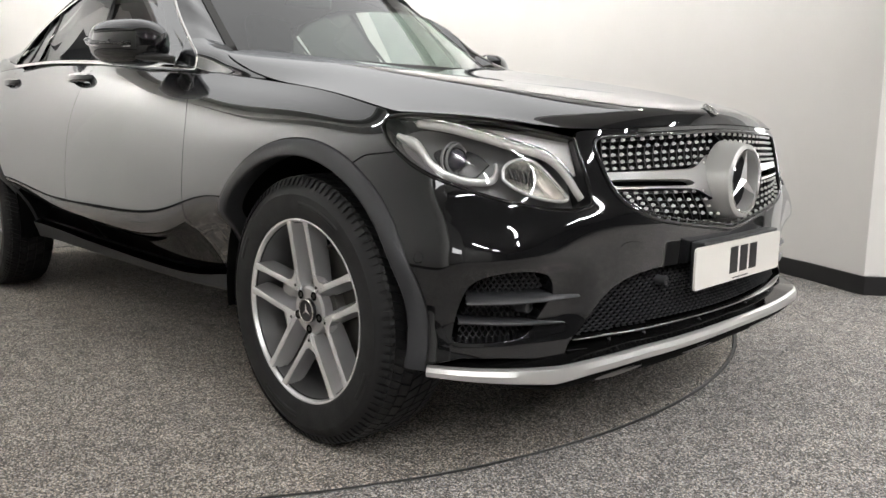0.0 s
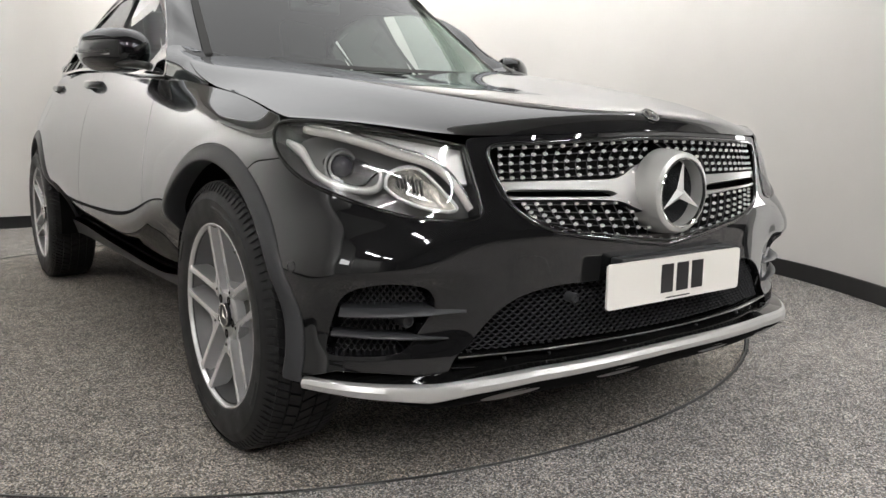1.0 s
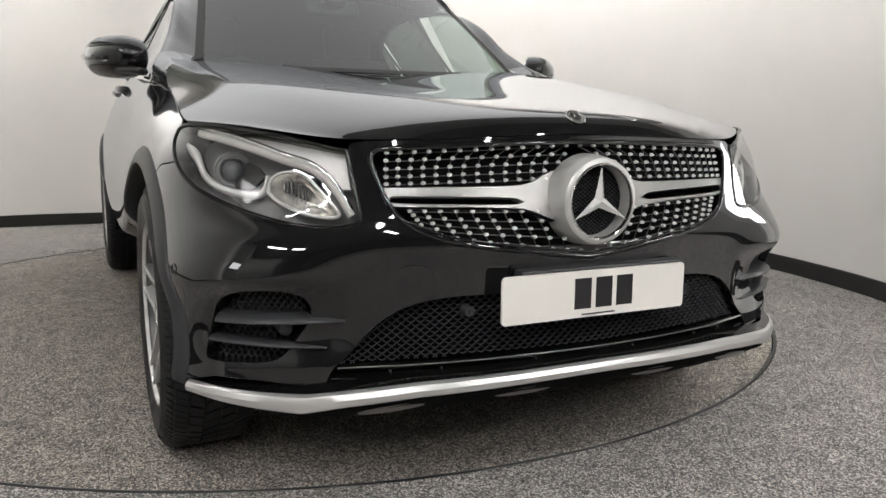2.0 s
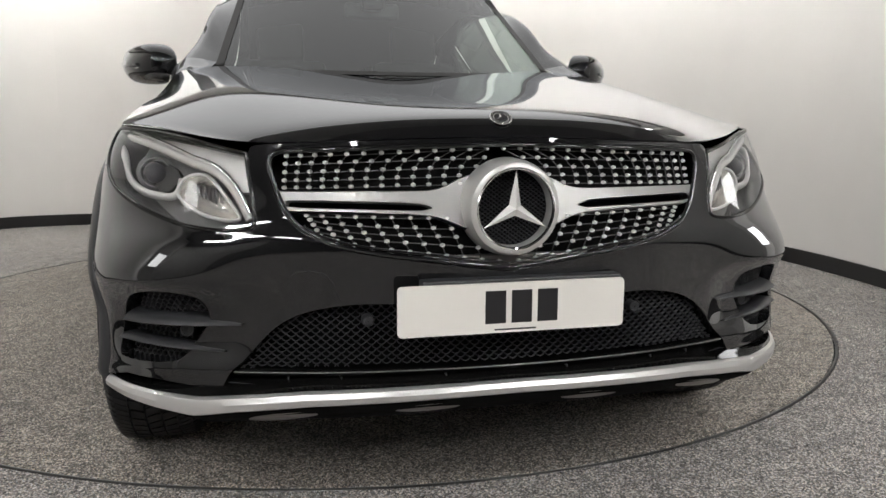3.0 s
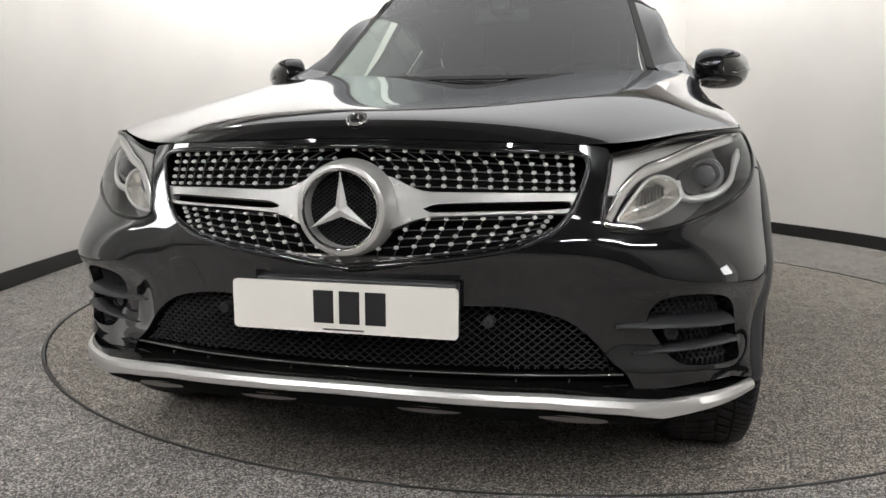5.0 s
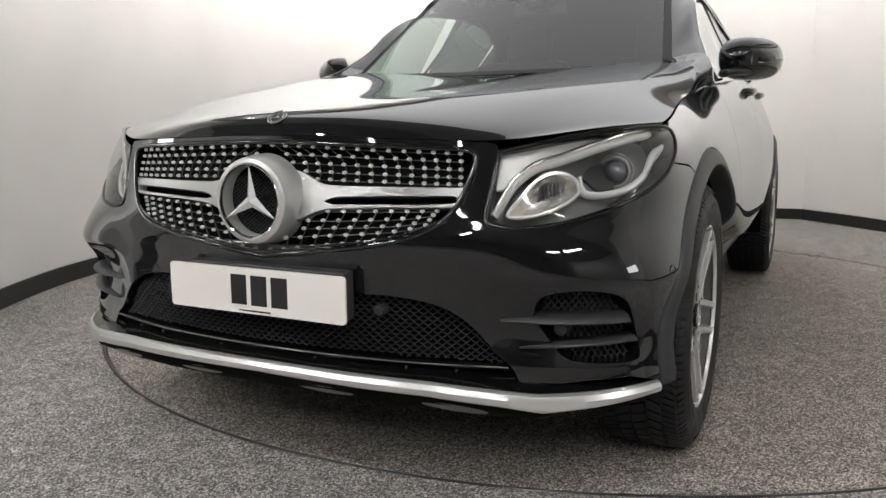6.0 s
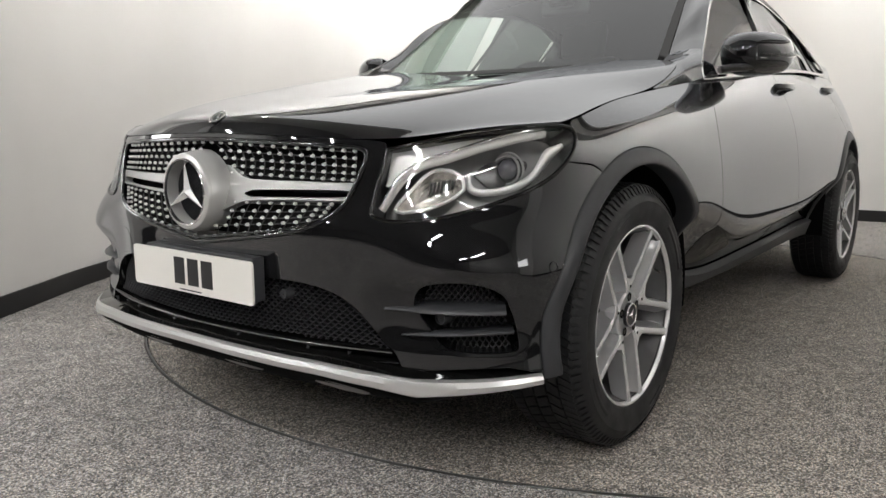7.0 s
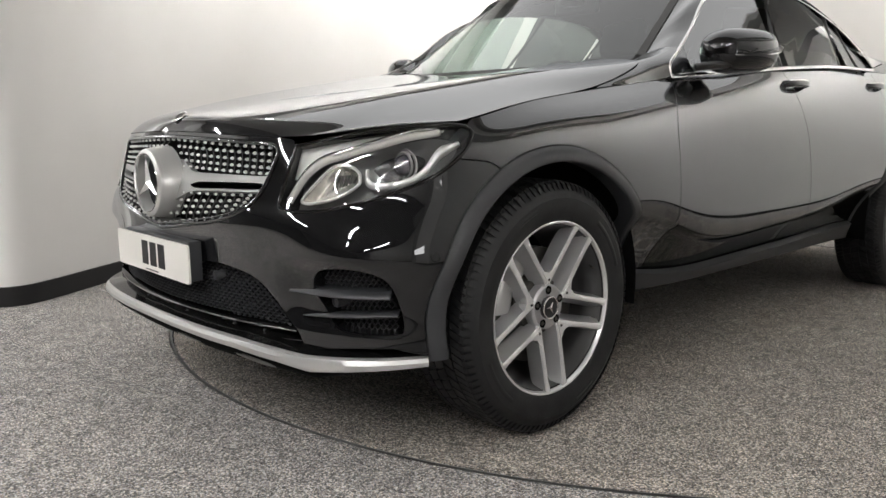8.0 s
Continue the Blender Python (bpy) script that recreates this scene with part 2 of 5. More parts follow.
def on_grid(grid, a, b):
    """Smooth reading of a fine grid of points at the index values a, b."""
    n, m = grid.shape[:2]

    def weights(x, count):
        i = np.clip(np.floor(x).astype(int), 1, count - 3)
        f = (x - i)[:, None]
        return i, np.concatenate([((1 - f) ** 3) / 6, (3 * f ** 3 - 6 * f ** 2 + 4) / 6, (-3 * f ** 3 + 3 * f ** 2 + 3 * f + 1) / 6, f ** 3 / 6], 1)
    i, wa = weights(a, n)
    j, wb = weights(b, m)
    out = np.zeros((len(a), 3))
    for p in range(4):
        for q in range(4):
            out += (wa[:, p] * wb[:, q])[:, None] * grid[i + p - 1, j + q - 1]
    return out


NET = skin_net()
FULL = np.concatenate([NET[1:2] * (-1, 1, 1), NET, NET[-2:-1] * (-1, 1, 1)])


def plan_normals():
    plan = np.array(PLAN, float)
    mirror = np.concatenate([plan[1:2] * (-1, 1), plan, plan[-2:-1] * (-1, 1)])
    tan = mirror[2:] - mirror[:-2]
    nor = np.stack([tan[:, 1], -tan[:, 0]], 1)
    return nor / np.linalg.norm(nor, axis=1)[:, None]


PLAN_NOR = plan_normals()


def sculpt(u, v):
    """Depth of the bumper's hollows: the surround of the side vent and the groove below the headlight."""
    ease = lambda x: np.clip(x, 0, 1) ** 2 * (3 - 2 * np.clip(x, 0, 1))
    r = (((u - 4.45) / 1.32) ** 4 + ((v - 2.95) / .93) ** 4) ** .25
    line = np.interp(u, (2.8, 3.3, 4.15, 5.4, 6.2), (5.45, 5.32, 5.50, 5.95, 6.3))
    groove = np.exp(-((v - line) / .30) ** 2) * ease((u - 2.75) / .6) * ease((6.3 - u) / .9)
    return .015 * ease((1.20 - r) / .55) * ease((v - 1.85) / .9) + .0012 * groove


FINE = 20


def skin_grid():
    """The body side on a fine even grid, with the joints between its patches smoothed away."""
    rows = cubic(FULL, np.arange(-FINE, 21 * FINE + 1) / FINE + 1)
    g = np.moveaxis(cubic(np.moveaxis(rows, 1, 0), np.arange(0, 8 * FINE + 1) / FINE), 0, 1)
    # one more step beyond each level edge
    g = np.concatenate([2 * g[:, :1] - g[:, 2:0:-1], g, 2 * g[:, -1:] - g[:, -2:-4:-1]], 1)
    g = softened(softened(g, 0, .30 * FINE), 1, .16 * FINE)
    return softened(g, 0, .30 * FINE)


GRID = skin_grid()


def skin(u, v):
    """Points of the body side at station u (0 front centre to 20 rear centre) and level v (0 to 8)."""
    u, v = np.atleast_1d(np.asarray(u, float)), np.atleast_1d(np.asarray(v, float))
    p = on_grid(GRID, (u + 1) * FINE, v * FINE + 2)
    p[:, :2] -= cubic(PLAN_NOR, np.clip(u, 0, 20)) * sculpt(u, v)[:, None]
    return p


def skin_signed(u, v):
    p = skin(np.abs(u), v)
    p[:, 0] *= np.where(np.asarray(u) < 0, -1, 1)
    return p


MID = np.array((0, 2.3, .6))


def lift(surf, a, b, h=.004):
    """Points and outward unit normals of a surface at the parameters a, b."""
    a, b = np.asarray(a, float), np.asarray(b, float)
    p = surf(a, b)
    n = np.cross(surf(a + h, b) - surf(a - h, b), surf(a, b + h) - surf(a, b - h))
    n /= np.linalg.norm(n, axis=1)[:, None] + 1e-12
    n[((p - MID) * n).sum(1) < 0] *= -1
    return p, n


def solve_uv(y_or_x, z, axis, start):
    """Station and level of the skin where the given coordinate (0: x, 1: y) and height are met."""
    c, z = np.asarray(y_or_x, float), np.asarray(z, float)
    u, v = np.full(c.shape, float(start)), np.clip((z - .3) / .085, 0, 8)
    table = np.linspace(0, 20, 401)
    at = skin(table, np.full(401, 4.0))[:, axis]
    keep = table >= 5.2 if axis else table <= 7
    u = np.interp(c, at[keep], table[keep])
    for _ in range(25):
        p, pu, pv = skin(u, v), skin(u + .01, v), skin(u, v + .01)
        e = np.stack([c - p[:, axis], z - p[:, 2]], 1)
        j = np.stack([(pu - p)[:, (axis, 2)], (pv - p)[:, (axis, 2)]], 2) / .01
        det = j[:, 0, 0] * j[:, 1, 1] - j[:, 0, 1] * j[:, 1, 0]
        det = np.where(np.abs(det) < 1e-6, 1e-6, det)
        u = u + np.clip((e[:, 0] * j[:, 1, 1] - e[:, 1] * j[:, 0, 1]) / det, -.3, .3)
        v = v + np.clip((e[:, 1] * j[:, 0, 0] - e[:, 0] * j[:, 1, 0]) / det, -.3, .3)
    return np.stack([u, v], 1)


def on_side(pts):
    pts = np.asarray(pts, float)
    return solve_uv(pts[:, 0], pts[:, 1], 1, 10)


def smooth(pts, n=8):
    """A Catmull-Rom line through pts, n steps for each span."""
    pts = np.asarray(pts, float)
    return cubic(pts, np.linspace(0, len(pts) - 1, (len(pts) - 1) * n + 1))


def chain(*runs):
    """One closed outline from runs of points, with doubles at the joints left out."""
    out = []
    for run in runs:
        for p in np.asarray(run, float):
            if not out or np.abs(out[-1] - p).max() > 1e-4:
                out.append(p)
    if np.abs(out[0] - out[-1]).max() < 1e-4:
        out.pop()
    return np.array(out)


def arc(c, r, a0, a1, n=40):
    a = np.radians(np.linspace(a0, a1, n))
    return np.stack([c[0] + r * np.cos(a), c[1] + r * np.sin(a)], 1)


def inside(poly, pts):
    x, y = pts[:, 0:1], pts[:, 1:2]
    a, b = poly, np.roll(poly, -1, 0)
    cross = ((a[:, 1] > y) != (b[:, 1] > y)) & (x < (b[:, 0] - a[:, 0]) * (y - a[:, 1]) / (b[:, 1] - a[:, 1] + 1e-15) + a[:, 0])
    return cross.sum(1) % 2 == 1


TAB = np.linspace(0, 20, 801)
_row = skin(TAB, np.full(801, 4.0))
ARC = np.concatenate([[0], np.cumsum(np.linalg.norm(np.diff(_row, axis=0), axis=1))])


def flat_skin(uv):
    return np.stack([np.sign(uv[:, 0]) * np.interp(np.abs(uv[:, 0]), TAB, ARC), uv[:, 1] * .08], 1)


def unflat_skin(ab):
    return np.stack([np.sign(ab[:, 0]) * np.interp(np.abs(ab[:, 0]), ARC, TAB), ab[:, 1] / .08], 1)


def resample(poly, step):
    out = []
    for a, b in zip(poly, np.roll(poly, -1, 0)):
        k = max(1, int(np.ceil(np.linalg.norm(b - a) / step)))
        out += [a + (b - a) * i / k for i in range(k)]
    return np.array(out)


def inset(poly, d):
    """poly moved inward by d (outward for d < 0)."""
    area2 = (poly[:, 0] * np.roll(poly[:, 1], -1) - poly[:, 1] * np.roll(poly[:, 0], -1)).sum()
    e = np.roll(poly, -1, 0) - np.roll(poly, 1, 0)
    e /= np.linalg.norm(e, axis=1)[:, None] + 1e-12
    n = np.stack([-e[:, 1], e[:, 0]], 1) * np.sign(area2)
    return poly + n * d, n


def put(name, verts, faces, material, parent=None, normals=None, label="", smooth_faces=True):
    me = bpy.data.meshes.new(name)
    me.from_pydata([tuple(map(float, v)) for v in verts], [], [tuple(map(int, f)) for f in faces])
    me.materials.append(material)
    if smooth_faces:
        me.polygons.foreach_set("use_smooth", [True] * len(me.polygons))
    me.update()
    if normals is not None:
        me.normals_split_custom_set_from_vertices([tuple(map(float, n)) for n in normals])
    ob = new(name, me)
    if parent:
        ob.parent = parent
    if label:
        ob["label"] = label
    return ob


def part(name, bm, material, parent, label="", smooth_faces=False):
    me = bpy.data.meshes.new(name)
    bmesh.ops.recalc_face_normals(bm, faces=bm.faces)
    bm.to_mesh(me)
    bm.free()
    me.materials.append(material)
    if smooth_faces:
        me.polygons.foreach_set("use_smooth", [True] * len(me.polygons))
        me.set_sharp_from_angle(angle=radians(38))
    ob = new(name, me)
    ob.parent = parent
    if label:
        ob["label"] = label
    return ob


def panel(name, outline, material, parent, holes=(), surf=skin_signed, flat=flat_skin, unflat=unflat_skin, step=.012, edge=.010,
          gap=.002, deep=.014, off=0, label=""):
    """A trimmed piece of a surface with true edges: the outline and holes are filled, lifted onto the surface, and rolled inward at the rims."""
    loops = []
    for k, loop in enumerate((outline, *holes)):
        ab = resample(flat(np.asarray(loop, float)), edge)
        ab, n = inset(ab, gap if k == 0 else -gap)
        loops.append((ab, n if k == 0 else -n))
    poly = loops[0][0]
    lo, hi = poly.min(0), poly.max(0)
    gx, gy = np.meshgrid(np.arange(lo[0] + step / 2, hi[0], step), np.arange(lo[1] + step / 2, hi[1], step * .8), indexing="ij")
    gx = gx + (np.arange(gx.shape[1]) % 2) * step / 2
    pts = np.stack([gx.ravel(), gy.ravel()], 1)
    keep = inside(poly, pts)
    for h, _ in loops[1:]:
        keep &= ~inside(h, pts)
    border = np.concatenate([l for l, _ in loops])
    pts = pts[keep]
    near = np.array([np.abs(border - p).max(1).min() for p in pts]) if len(pts) else np.zeros(0)
    pts = pts[near > edge * .8] if len(pts) else pts
    allp = np.concatenate([border, pts]) if len(pts) else border
    edges, k = [], 0
    for l, _ in loops:
        m = len(l)
        edges += [(k + i, k + (i + 1) % m) for i in range(m)]
        k += m
    from mathutils.geometry import delaunay_2d_cdt
    vs, _, fs, *_ = delaunay_2d_cdt([Vector(p) for p in allp], edges, [], 0, 1e-6)
    ab = np.array([tuple(v) for v in vs])
    tri = np.array([f for f in fs if len(f) == 3])
    cen = ab[tri].mean(1)
    keep = inside(poly, cen)
    for h, _ in loops[1:]:
        keep &= ~inside(h, cen)
    tri = tri[keep]
    uv = unflat(ab)
    p, n = lift(surf, uv[:, 0], uv[:, 1])
    p = p + n * off
    q = p[tri]
    face_n = np.cross(q[:, 1] - q[:, 0], q[:, 2] - q[:, 0])
    flip = (face_n * n[tri[:, 0]]).sum(1) < 0
    tri[flip] = tri[flip][:, ::-1]
    verts, nors, faces = [p], [n], [tuple(t) for t in tri]
    base = len(p)
    for l, out2 in loops:
        luv = unflat(l)
        lp, ln = lift(surf, luv[:, 0], luv[:, 1])
        lp = lp + ln * off
        tan = np.roll(lp, -1, 0) - np.roll(lp, 1, 0)
        tan /= np.linalg.norm(tan, axis=1)[:, None] + 1e-12
        out = np.cross(tan, ln)
        probe = unflat(l - out2 * .002)
        want = surf(probe[:, 0], probe[:, 1]) - surf(luv[:, 0], luv[:, 1])
        out *= np.sign((out * want).sum(1))[:, None]
        rings = ((lp, ln), (lp + out * .001 - ln * .0006, ln + out * .8), (lp + out * .0016 - ln * .0022, out + ln * .2), (lp + out * .0016 - ln * deep, out))
        m = len(l)
        for r, nn in rings:
            verts.append(r)
            nors.append(nn / np.linalg.norm(nn, axis=1)[:, None])
        for r in range(3):
            for i in range(m):
                j = (i + 1) % m
                a, b, c, d = base + r * m + i, base + r * m + j, base + (r + 1) * m + j, base + (r + 1) * m + i
                faces.append((a, b, c, d))
        base += 4 * m
    return put(name, np.concatenate(verts), faces, material, parent, np.concatenate(nors), label)


def sheet(name, grid, material, parent, label="", closed_u=False, closed_v=False):
    """A smooth quad sheet from a grid of points."""
    g = np.asarray(grid, float)
    nu, nv = g.shape[:2]
    faces = []
    for i in range(nu if closed_u else nu - 1):
        for j in range(nv if closed_v else nv - 1):
            a, b = (i + 1) % nu, (j + 1) % nv
            faces.append((i * nv + j, a * nv + j, a * nv + b, i * nv + b))
    return put(name, g.reshape(-1, 3), faces, material, parent, None, label)


def loft(curves, n, m):
    """A grid of points through curves, each resampled to n points, with m steps between curves."""
    rows = []
    for c in curves:
        c = np.asarray(c, float)
        rows.append(cubic(c, np.linspace(0, len(c) - 1, n)))
    rows = np.array(rows)
    return cubic(rows, np.linspace(0, len(rows) - 1, m))


def sweep(name, path, radius, material, parent, label="", sides=8, flat_by=1.0, up=(0, 0, 1), taper=None, closed=False):
    """A rod along path with an oval section: radius across, radius * flat_by along up."""
    p = np.asarray(path, float)
    n = len(p)
    t = np.roll(p, -1, 0) - np.roll(p, 1, 0) if closed else np.gradient(p, axis=0)
    t /= np.linalg.norm(t, axis=1)[:, None]
    upv = np.broadcast_to(np.asarray(up, float), p.shape)
    s = np.cross(t, upv)
    s /= np.linalg.norm(s, axis=1)[:, None] + 1e-9
    w = np.cross(s, t)
    a = np.linspace(0, 2 * np.pi, sides, endpoint=False)
    r = np.full(n, radius) if taper is None else radius * np.asarray(taper)
    g = p[:, None] + r[:, None, None] * (np.cos(a)[None, :, None] * s[:, None] + flat_by * np.sin(a)[None, :, None] * w[:, None])
    verts = g.reshape(-1, 3)
    faces = [(i * sides + j, ((i + 1) % n) * sides + j, ((i + 1) % n) * sides + (j + 1) % sides, i * sides + (j + 1) % sides)
             for i in range(n if closed else n - 1) for j in range(sides)]
    if not closed:
        faces += [tuple(range(sides)), tuple(range((n - 1) * sides, n * sides))[::-1]]
    return put(name, verts, faces, material, parent, None, label)


def lathe(name, profile, material, parent, label="", segments=96, axis="x"):
    """A ring from a profile of (along axis, radius)."""
    prof = np.asarray(profile, float)
    a = np.linspace(0, 2 * np.pi, segments, endpoint=False)
    g = np.empty((segments, len(prof), 3))
    along, c, s = prof[None, :, 0], prof[None, :, 1] * np.cos(a)[:, None], prof[None, :, 1] * np.sin(a)[:, None]
    if axis == "x":
        g[..., 0], g[..., 1], g[..., 2] = along, c, s
    else:
        g[..., 1], g[..., 0], g[..., 2] = -along, c, s
    ob = sheet(name, g, material, parent, label, closed_u=True)
    ob.data.set_sharp_from_angle(angle=radians(35))
    return ob


def box(bm, lo, hi, bevel=0.0, m=None):
    lo, hi = Vector(lo), Vector(hi)
    made = bmesh.ops.create_cube(bm, size=1, matrix=(m or Matrix()) @ Matrix.Translation((lo + hi) / 2) @ Matrix.Diagonal((*(hi - lo), 1)))
    if bevel:
        edges = list({e for v in made["verts"] for e in v.link_edges})
        bmesh.ops.bevel(bm, geom=edges, offset=bevel, segments=2, affect="EDGES", profile=.5)


# ---- the room ----
CENTRE = np.array((.018, 2.465))
DISC = 2.234
WALL_RIGHT = [(2.62, -.10), (2.28, .36), (2.52, .78), (2.72, 1.25), (2.85, 1.8), (2.92, 2.4), (2.92, 3.0), (2.84, 3.6), (2.66, 4.25), (2.34, 5.0), (1.90, 5.6), (1.45, 6.15), (1.00, 6.60)]
WALL_BACK = [(1.00, 6.60), (.30, 6.48), (-.50, 6.02), (-1.30, 6.02), (-1.75, 6.00), (-2.2, 5.95)]
WALL_LEFT = [(-2.2, 5.95), (-2.60, 5.84), (-2.86, 5.56), (-3.01, 5.05), (-3.13, 4.3), (-3.15, 3.7), (-3.08, 3.0), (-2.95, 2.4), (-2.79, 1.8), (-2.65, 1.4), (-2.42, .95), (-2.16, .55), (-1.97, .25), (-1.90, .08), (-1.97, -.06), (-2.20, -.18)]
# unseen walls ahead of the car, added to shape its reflections
WALL_SIDE_LEFT = [(-2.20, -.18), (-2.60, -.36), (-2.76, -.95), (-3.4, -1.5), (-3.4, -4.4)]
WALL_SIDE_RIGHT = [(3.4, -4.4), (3.4, -.5), (2.62, -.10)]
WALL_FRONT = [(-3.4, -4.4), (-3.4, -9.0), (3.4, -9.0), (3.4, -4.4)]


def run_of(pts, bend):
    """The wall's plan line: curved between the points of bend, straight elsewhere."""
    a, b = bend
    out = [np.array(p, float) for p in pts[:a]]
    out += list(smooth(pts[a:b], 10))
    out += [np.array(p, float) for p in pts[b:]]
    return np.array(out)


def wall_strip(name, line, z0, z1, thick, proud, material_, label, cat):
    """An upright slab along a plan line; it stands proud to the room side and thick behind."""
    d = np.gradient(line, axis=0)
    n = np.stack([d[:, 1], -d[:, 0]], 1)
    n /= np.linalg.norm(n, axis=1)[:, None]
    mid = line.mean(0)
    if ((CENTRE - mid) * n[len(n) // 2]).sum() < 0:
        n = -n
    front, back = line + n * proud, line - n * thick
    prof = [(back, z0), (front, z0), (front, z1), (back, z1)]
    g = np.array([[(x, y, z) for x, y in p] for p, z in prof])
    ob = sheet(name, g, material_, None, closed_u=True)
    ob.data.set_sharp_from_angle(angle=radians(30))
    return tagged(ob, label, cat, kind="structure")


runs = (("wall_right", run_of(WALL_RIGHT, (1, 13))), ("wall_back", run_of(WALL_BACK, (1, 5))), ("wall_left", run_of(WALL_LEFT, (0, 16))), ("wall_front_left", np.array(WALL_SIDE_LEFT)), ("wall_front_right", np.array(WALL_SIDE_RIGHT)), ("wall_front", np.array(WALL_FRONT)))
for name, line in runs:
    front = name == "wall_front"
    wall_strip(name, line, -.02, CEILING, .12, 0.0, M_DUSK if front else M_UNSEEN_GREY if "front" in name else M_WALL, "unseen dark wall added so the car's nose mirrors a dim room" if front else "unseen grey wall added to tone the bumper's reflections" if "front" in name else "plain white painted showroom wall", "wall")
    wall_strip("baseboard", line, 0.002, .100, -.001, .014, M_SKIRT, "black painted skirting board along the wall", "skirting board")

ang = np.linspace(0, 2 * np.pi, 240, endpoint=False)
ring = lambda r, z: np.stack([CENTRE[0] + r * np.cos(ang), CENTRE[1] + r * np.sin(ang), np.full(240, z)], 1)
tagged(sheet("floor", np.array([ring(12, 0), ring(6, 0), ring(3, 0), ring(DISC + .019, 0), ring(DISC + .016, -.004), ring(DISC + .016, -.03)]), M_CARPET, None, closed_v=True), "grey flecked carpet round the turntable", "floor", kind="structure").data.set_sharp_from_angle(angle=radians(30))
tagged(sheet("turntable_floor", np.array([ring(DISC, -.03), ring(DISC, -.003), ring(DISC - .004, 0), ring(1.5, 0), ring(.6, 0), ring(.005, 0)]), M_CARPET_IN, None, closed_v=True), "round turntable covered in grey flecked carpet", "turntable", kind="structure").data.set_sharp_from_angle(angle=radians(30))
tagged(sheet("turntable_edge", np.array([ring(DISC + .0150, -.004), ring(DISC + .0140, .0020), ring(DISC + .0060, .0020), ring(DISC + .0050, -.004)]), M_RUBBER, None, closed_v=True), "thin dark metal edge round the turntable", "trim", kind="structure")
bm = bmesh.new()
box(bm, (-6, -.55, CEILING), (6, 8, CEILING + .24))
ob = part("ceiling", bm, M_CEIL, None)
tagged(ob, "plain grey painted ceiling", "ceiling", kind="structure")
# unseen front ceiling, darkened to leave black between the battens in the car's reflections
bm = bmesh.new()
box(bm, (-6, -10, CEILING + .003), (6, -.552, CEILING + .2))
tagged(part("ceiling", bm, M_DUSK, None), "unseen dark ceiling added so the nose mirrors black round the battens", "ceiling", kind="structure")


def batten():
    lamp = new("batten_light")
    tagged(lamp, "long narrow white LED batten on the ceiling", "batten light", "batten lights on the ceiling")
    bm = bmesh.new()
    box(bm, (-.05, -.62, -.05), (.05, .62, -.001), .006)
    part("body", bm, M_LAMPFRAME, lamp)
    bm = bmesh.new()
    box(bm, (-.036, -.59, -.058), (.036, .59, -.0505), .003)
    part("diffuser", bm, M_LAMP, lamp)
    return lamp


first = batten()
first.matrix_basis = pose(*BATTENS[0][:2], CEILING, 0, 0, BATTENS[0][2])
for x, y, turn in BATTENS[1:]:
    copy_thing(first, pose(x, y, CEILING, 0, 0, turn))


# unseen strips added along the walls purely to brighten them
first = batten()
first.name = "wall_fill_strip"
tagged(first, "unseen LED strip added on the ceiling to brighten the walls", "wall washer", "wall washers on the ceiling")
for c in first.children:
    if c.name.startswith("diffuser"):
        c.data.materials[0] = M_WALL_FILL
# the added strips stand in a cove along the walls, behind an added white pelmet
places = []
for name, line in runs[:3]:
    line = line[line[:, 1] > .62]
    d = np.gradient(line, axis=0)
    d /= np.linalg.norm(d, axis=1)[:, None]
    n = np.stack([d[:, 1], -d[:, 0]], 1)
    if ((CENTRE - line.mean(0)) * n[len(n) // 2]).sum() < 0:
        n = -n
    run_len = np.concatenate([[0], np.cumsum(np.linalg.norm(np.diff(line, axis=0), axis=1))])
    count = max(1, int(run_len[-1] / 1.45))
    for k in range(count):
        at = (k + .5) * run_len[-1] / count
        px, py, dx, dy, nx, ny = (float(np.interp(at, run_len, c)) for c in (*line.T, *d.T, *n.T))
        places.append((px + nx * .58, py + ny * .58, math.degrees(math.atan2(-dx, dy))))
    # added board: blocks the strips from the car's paint
    wall_strip("pelmet", line, CEILING - .30, CEILING - .002, -.66, .68, M_WALL, "unseen white board added to keep the wall strips out of reflections", "pelmet")
first.matrix_basis = pose(*places[0][:2], CEILING, 0, 0, places[0][2])
for x, y, turn in places[1:]:
    copy_thing(first, pose(x, y, CEILING, 0, 0, turn))

# glowing panel added above the turntable to lift the car's reflections; no real fitting
veil = new("reflection_fill_panel")
tagged(veil, "unseen glowing panel added over the car to brighten its reflections", "light ceiling")
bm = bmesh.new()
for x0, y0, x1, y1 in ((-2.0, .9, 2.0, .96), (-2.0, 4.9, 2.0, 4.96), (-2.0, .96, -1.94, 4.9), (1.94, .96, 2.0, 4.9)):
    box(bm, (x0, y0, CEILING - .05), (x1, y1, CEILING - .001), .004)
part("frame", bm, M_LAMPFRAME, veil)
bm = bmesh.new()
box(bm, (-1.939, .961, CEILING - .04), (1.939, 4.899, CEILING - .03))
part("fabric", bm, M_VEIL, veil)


def wall_light():
    lamp = new("wall_light")
    tagged(lamp, "square white light panel on the wall", "wall light", "light panels on the walls")
    bm = bmesh.new()
    box(bm, (-.24, .0, -.24), (.24, .04, .24), .008)
    part("frame", bm, M_LAMPFRAME, lamp)
    bm = bmesh.new()
    box(bm, (-.22, -.006, -.22), (.22, -.001, .22), .002)
    part("diffuser", bm, M_LAMPSOFT, lamp)
    return lamp


first = wall_light()
first.matrix_basis = pose(2.50, .02, 1.0, 0, 0, -54)
copy_thing(first, pose(-2.625, -.66, 1.45, 0, 0, 75))


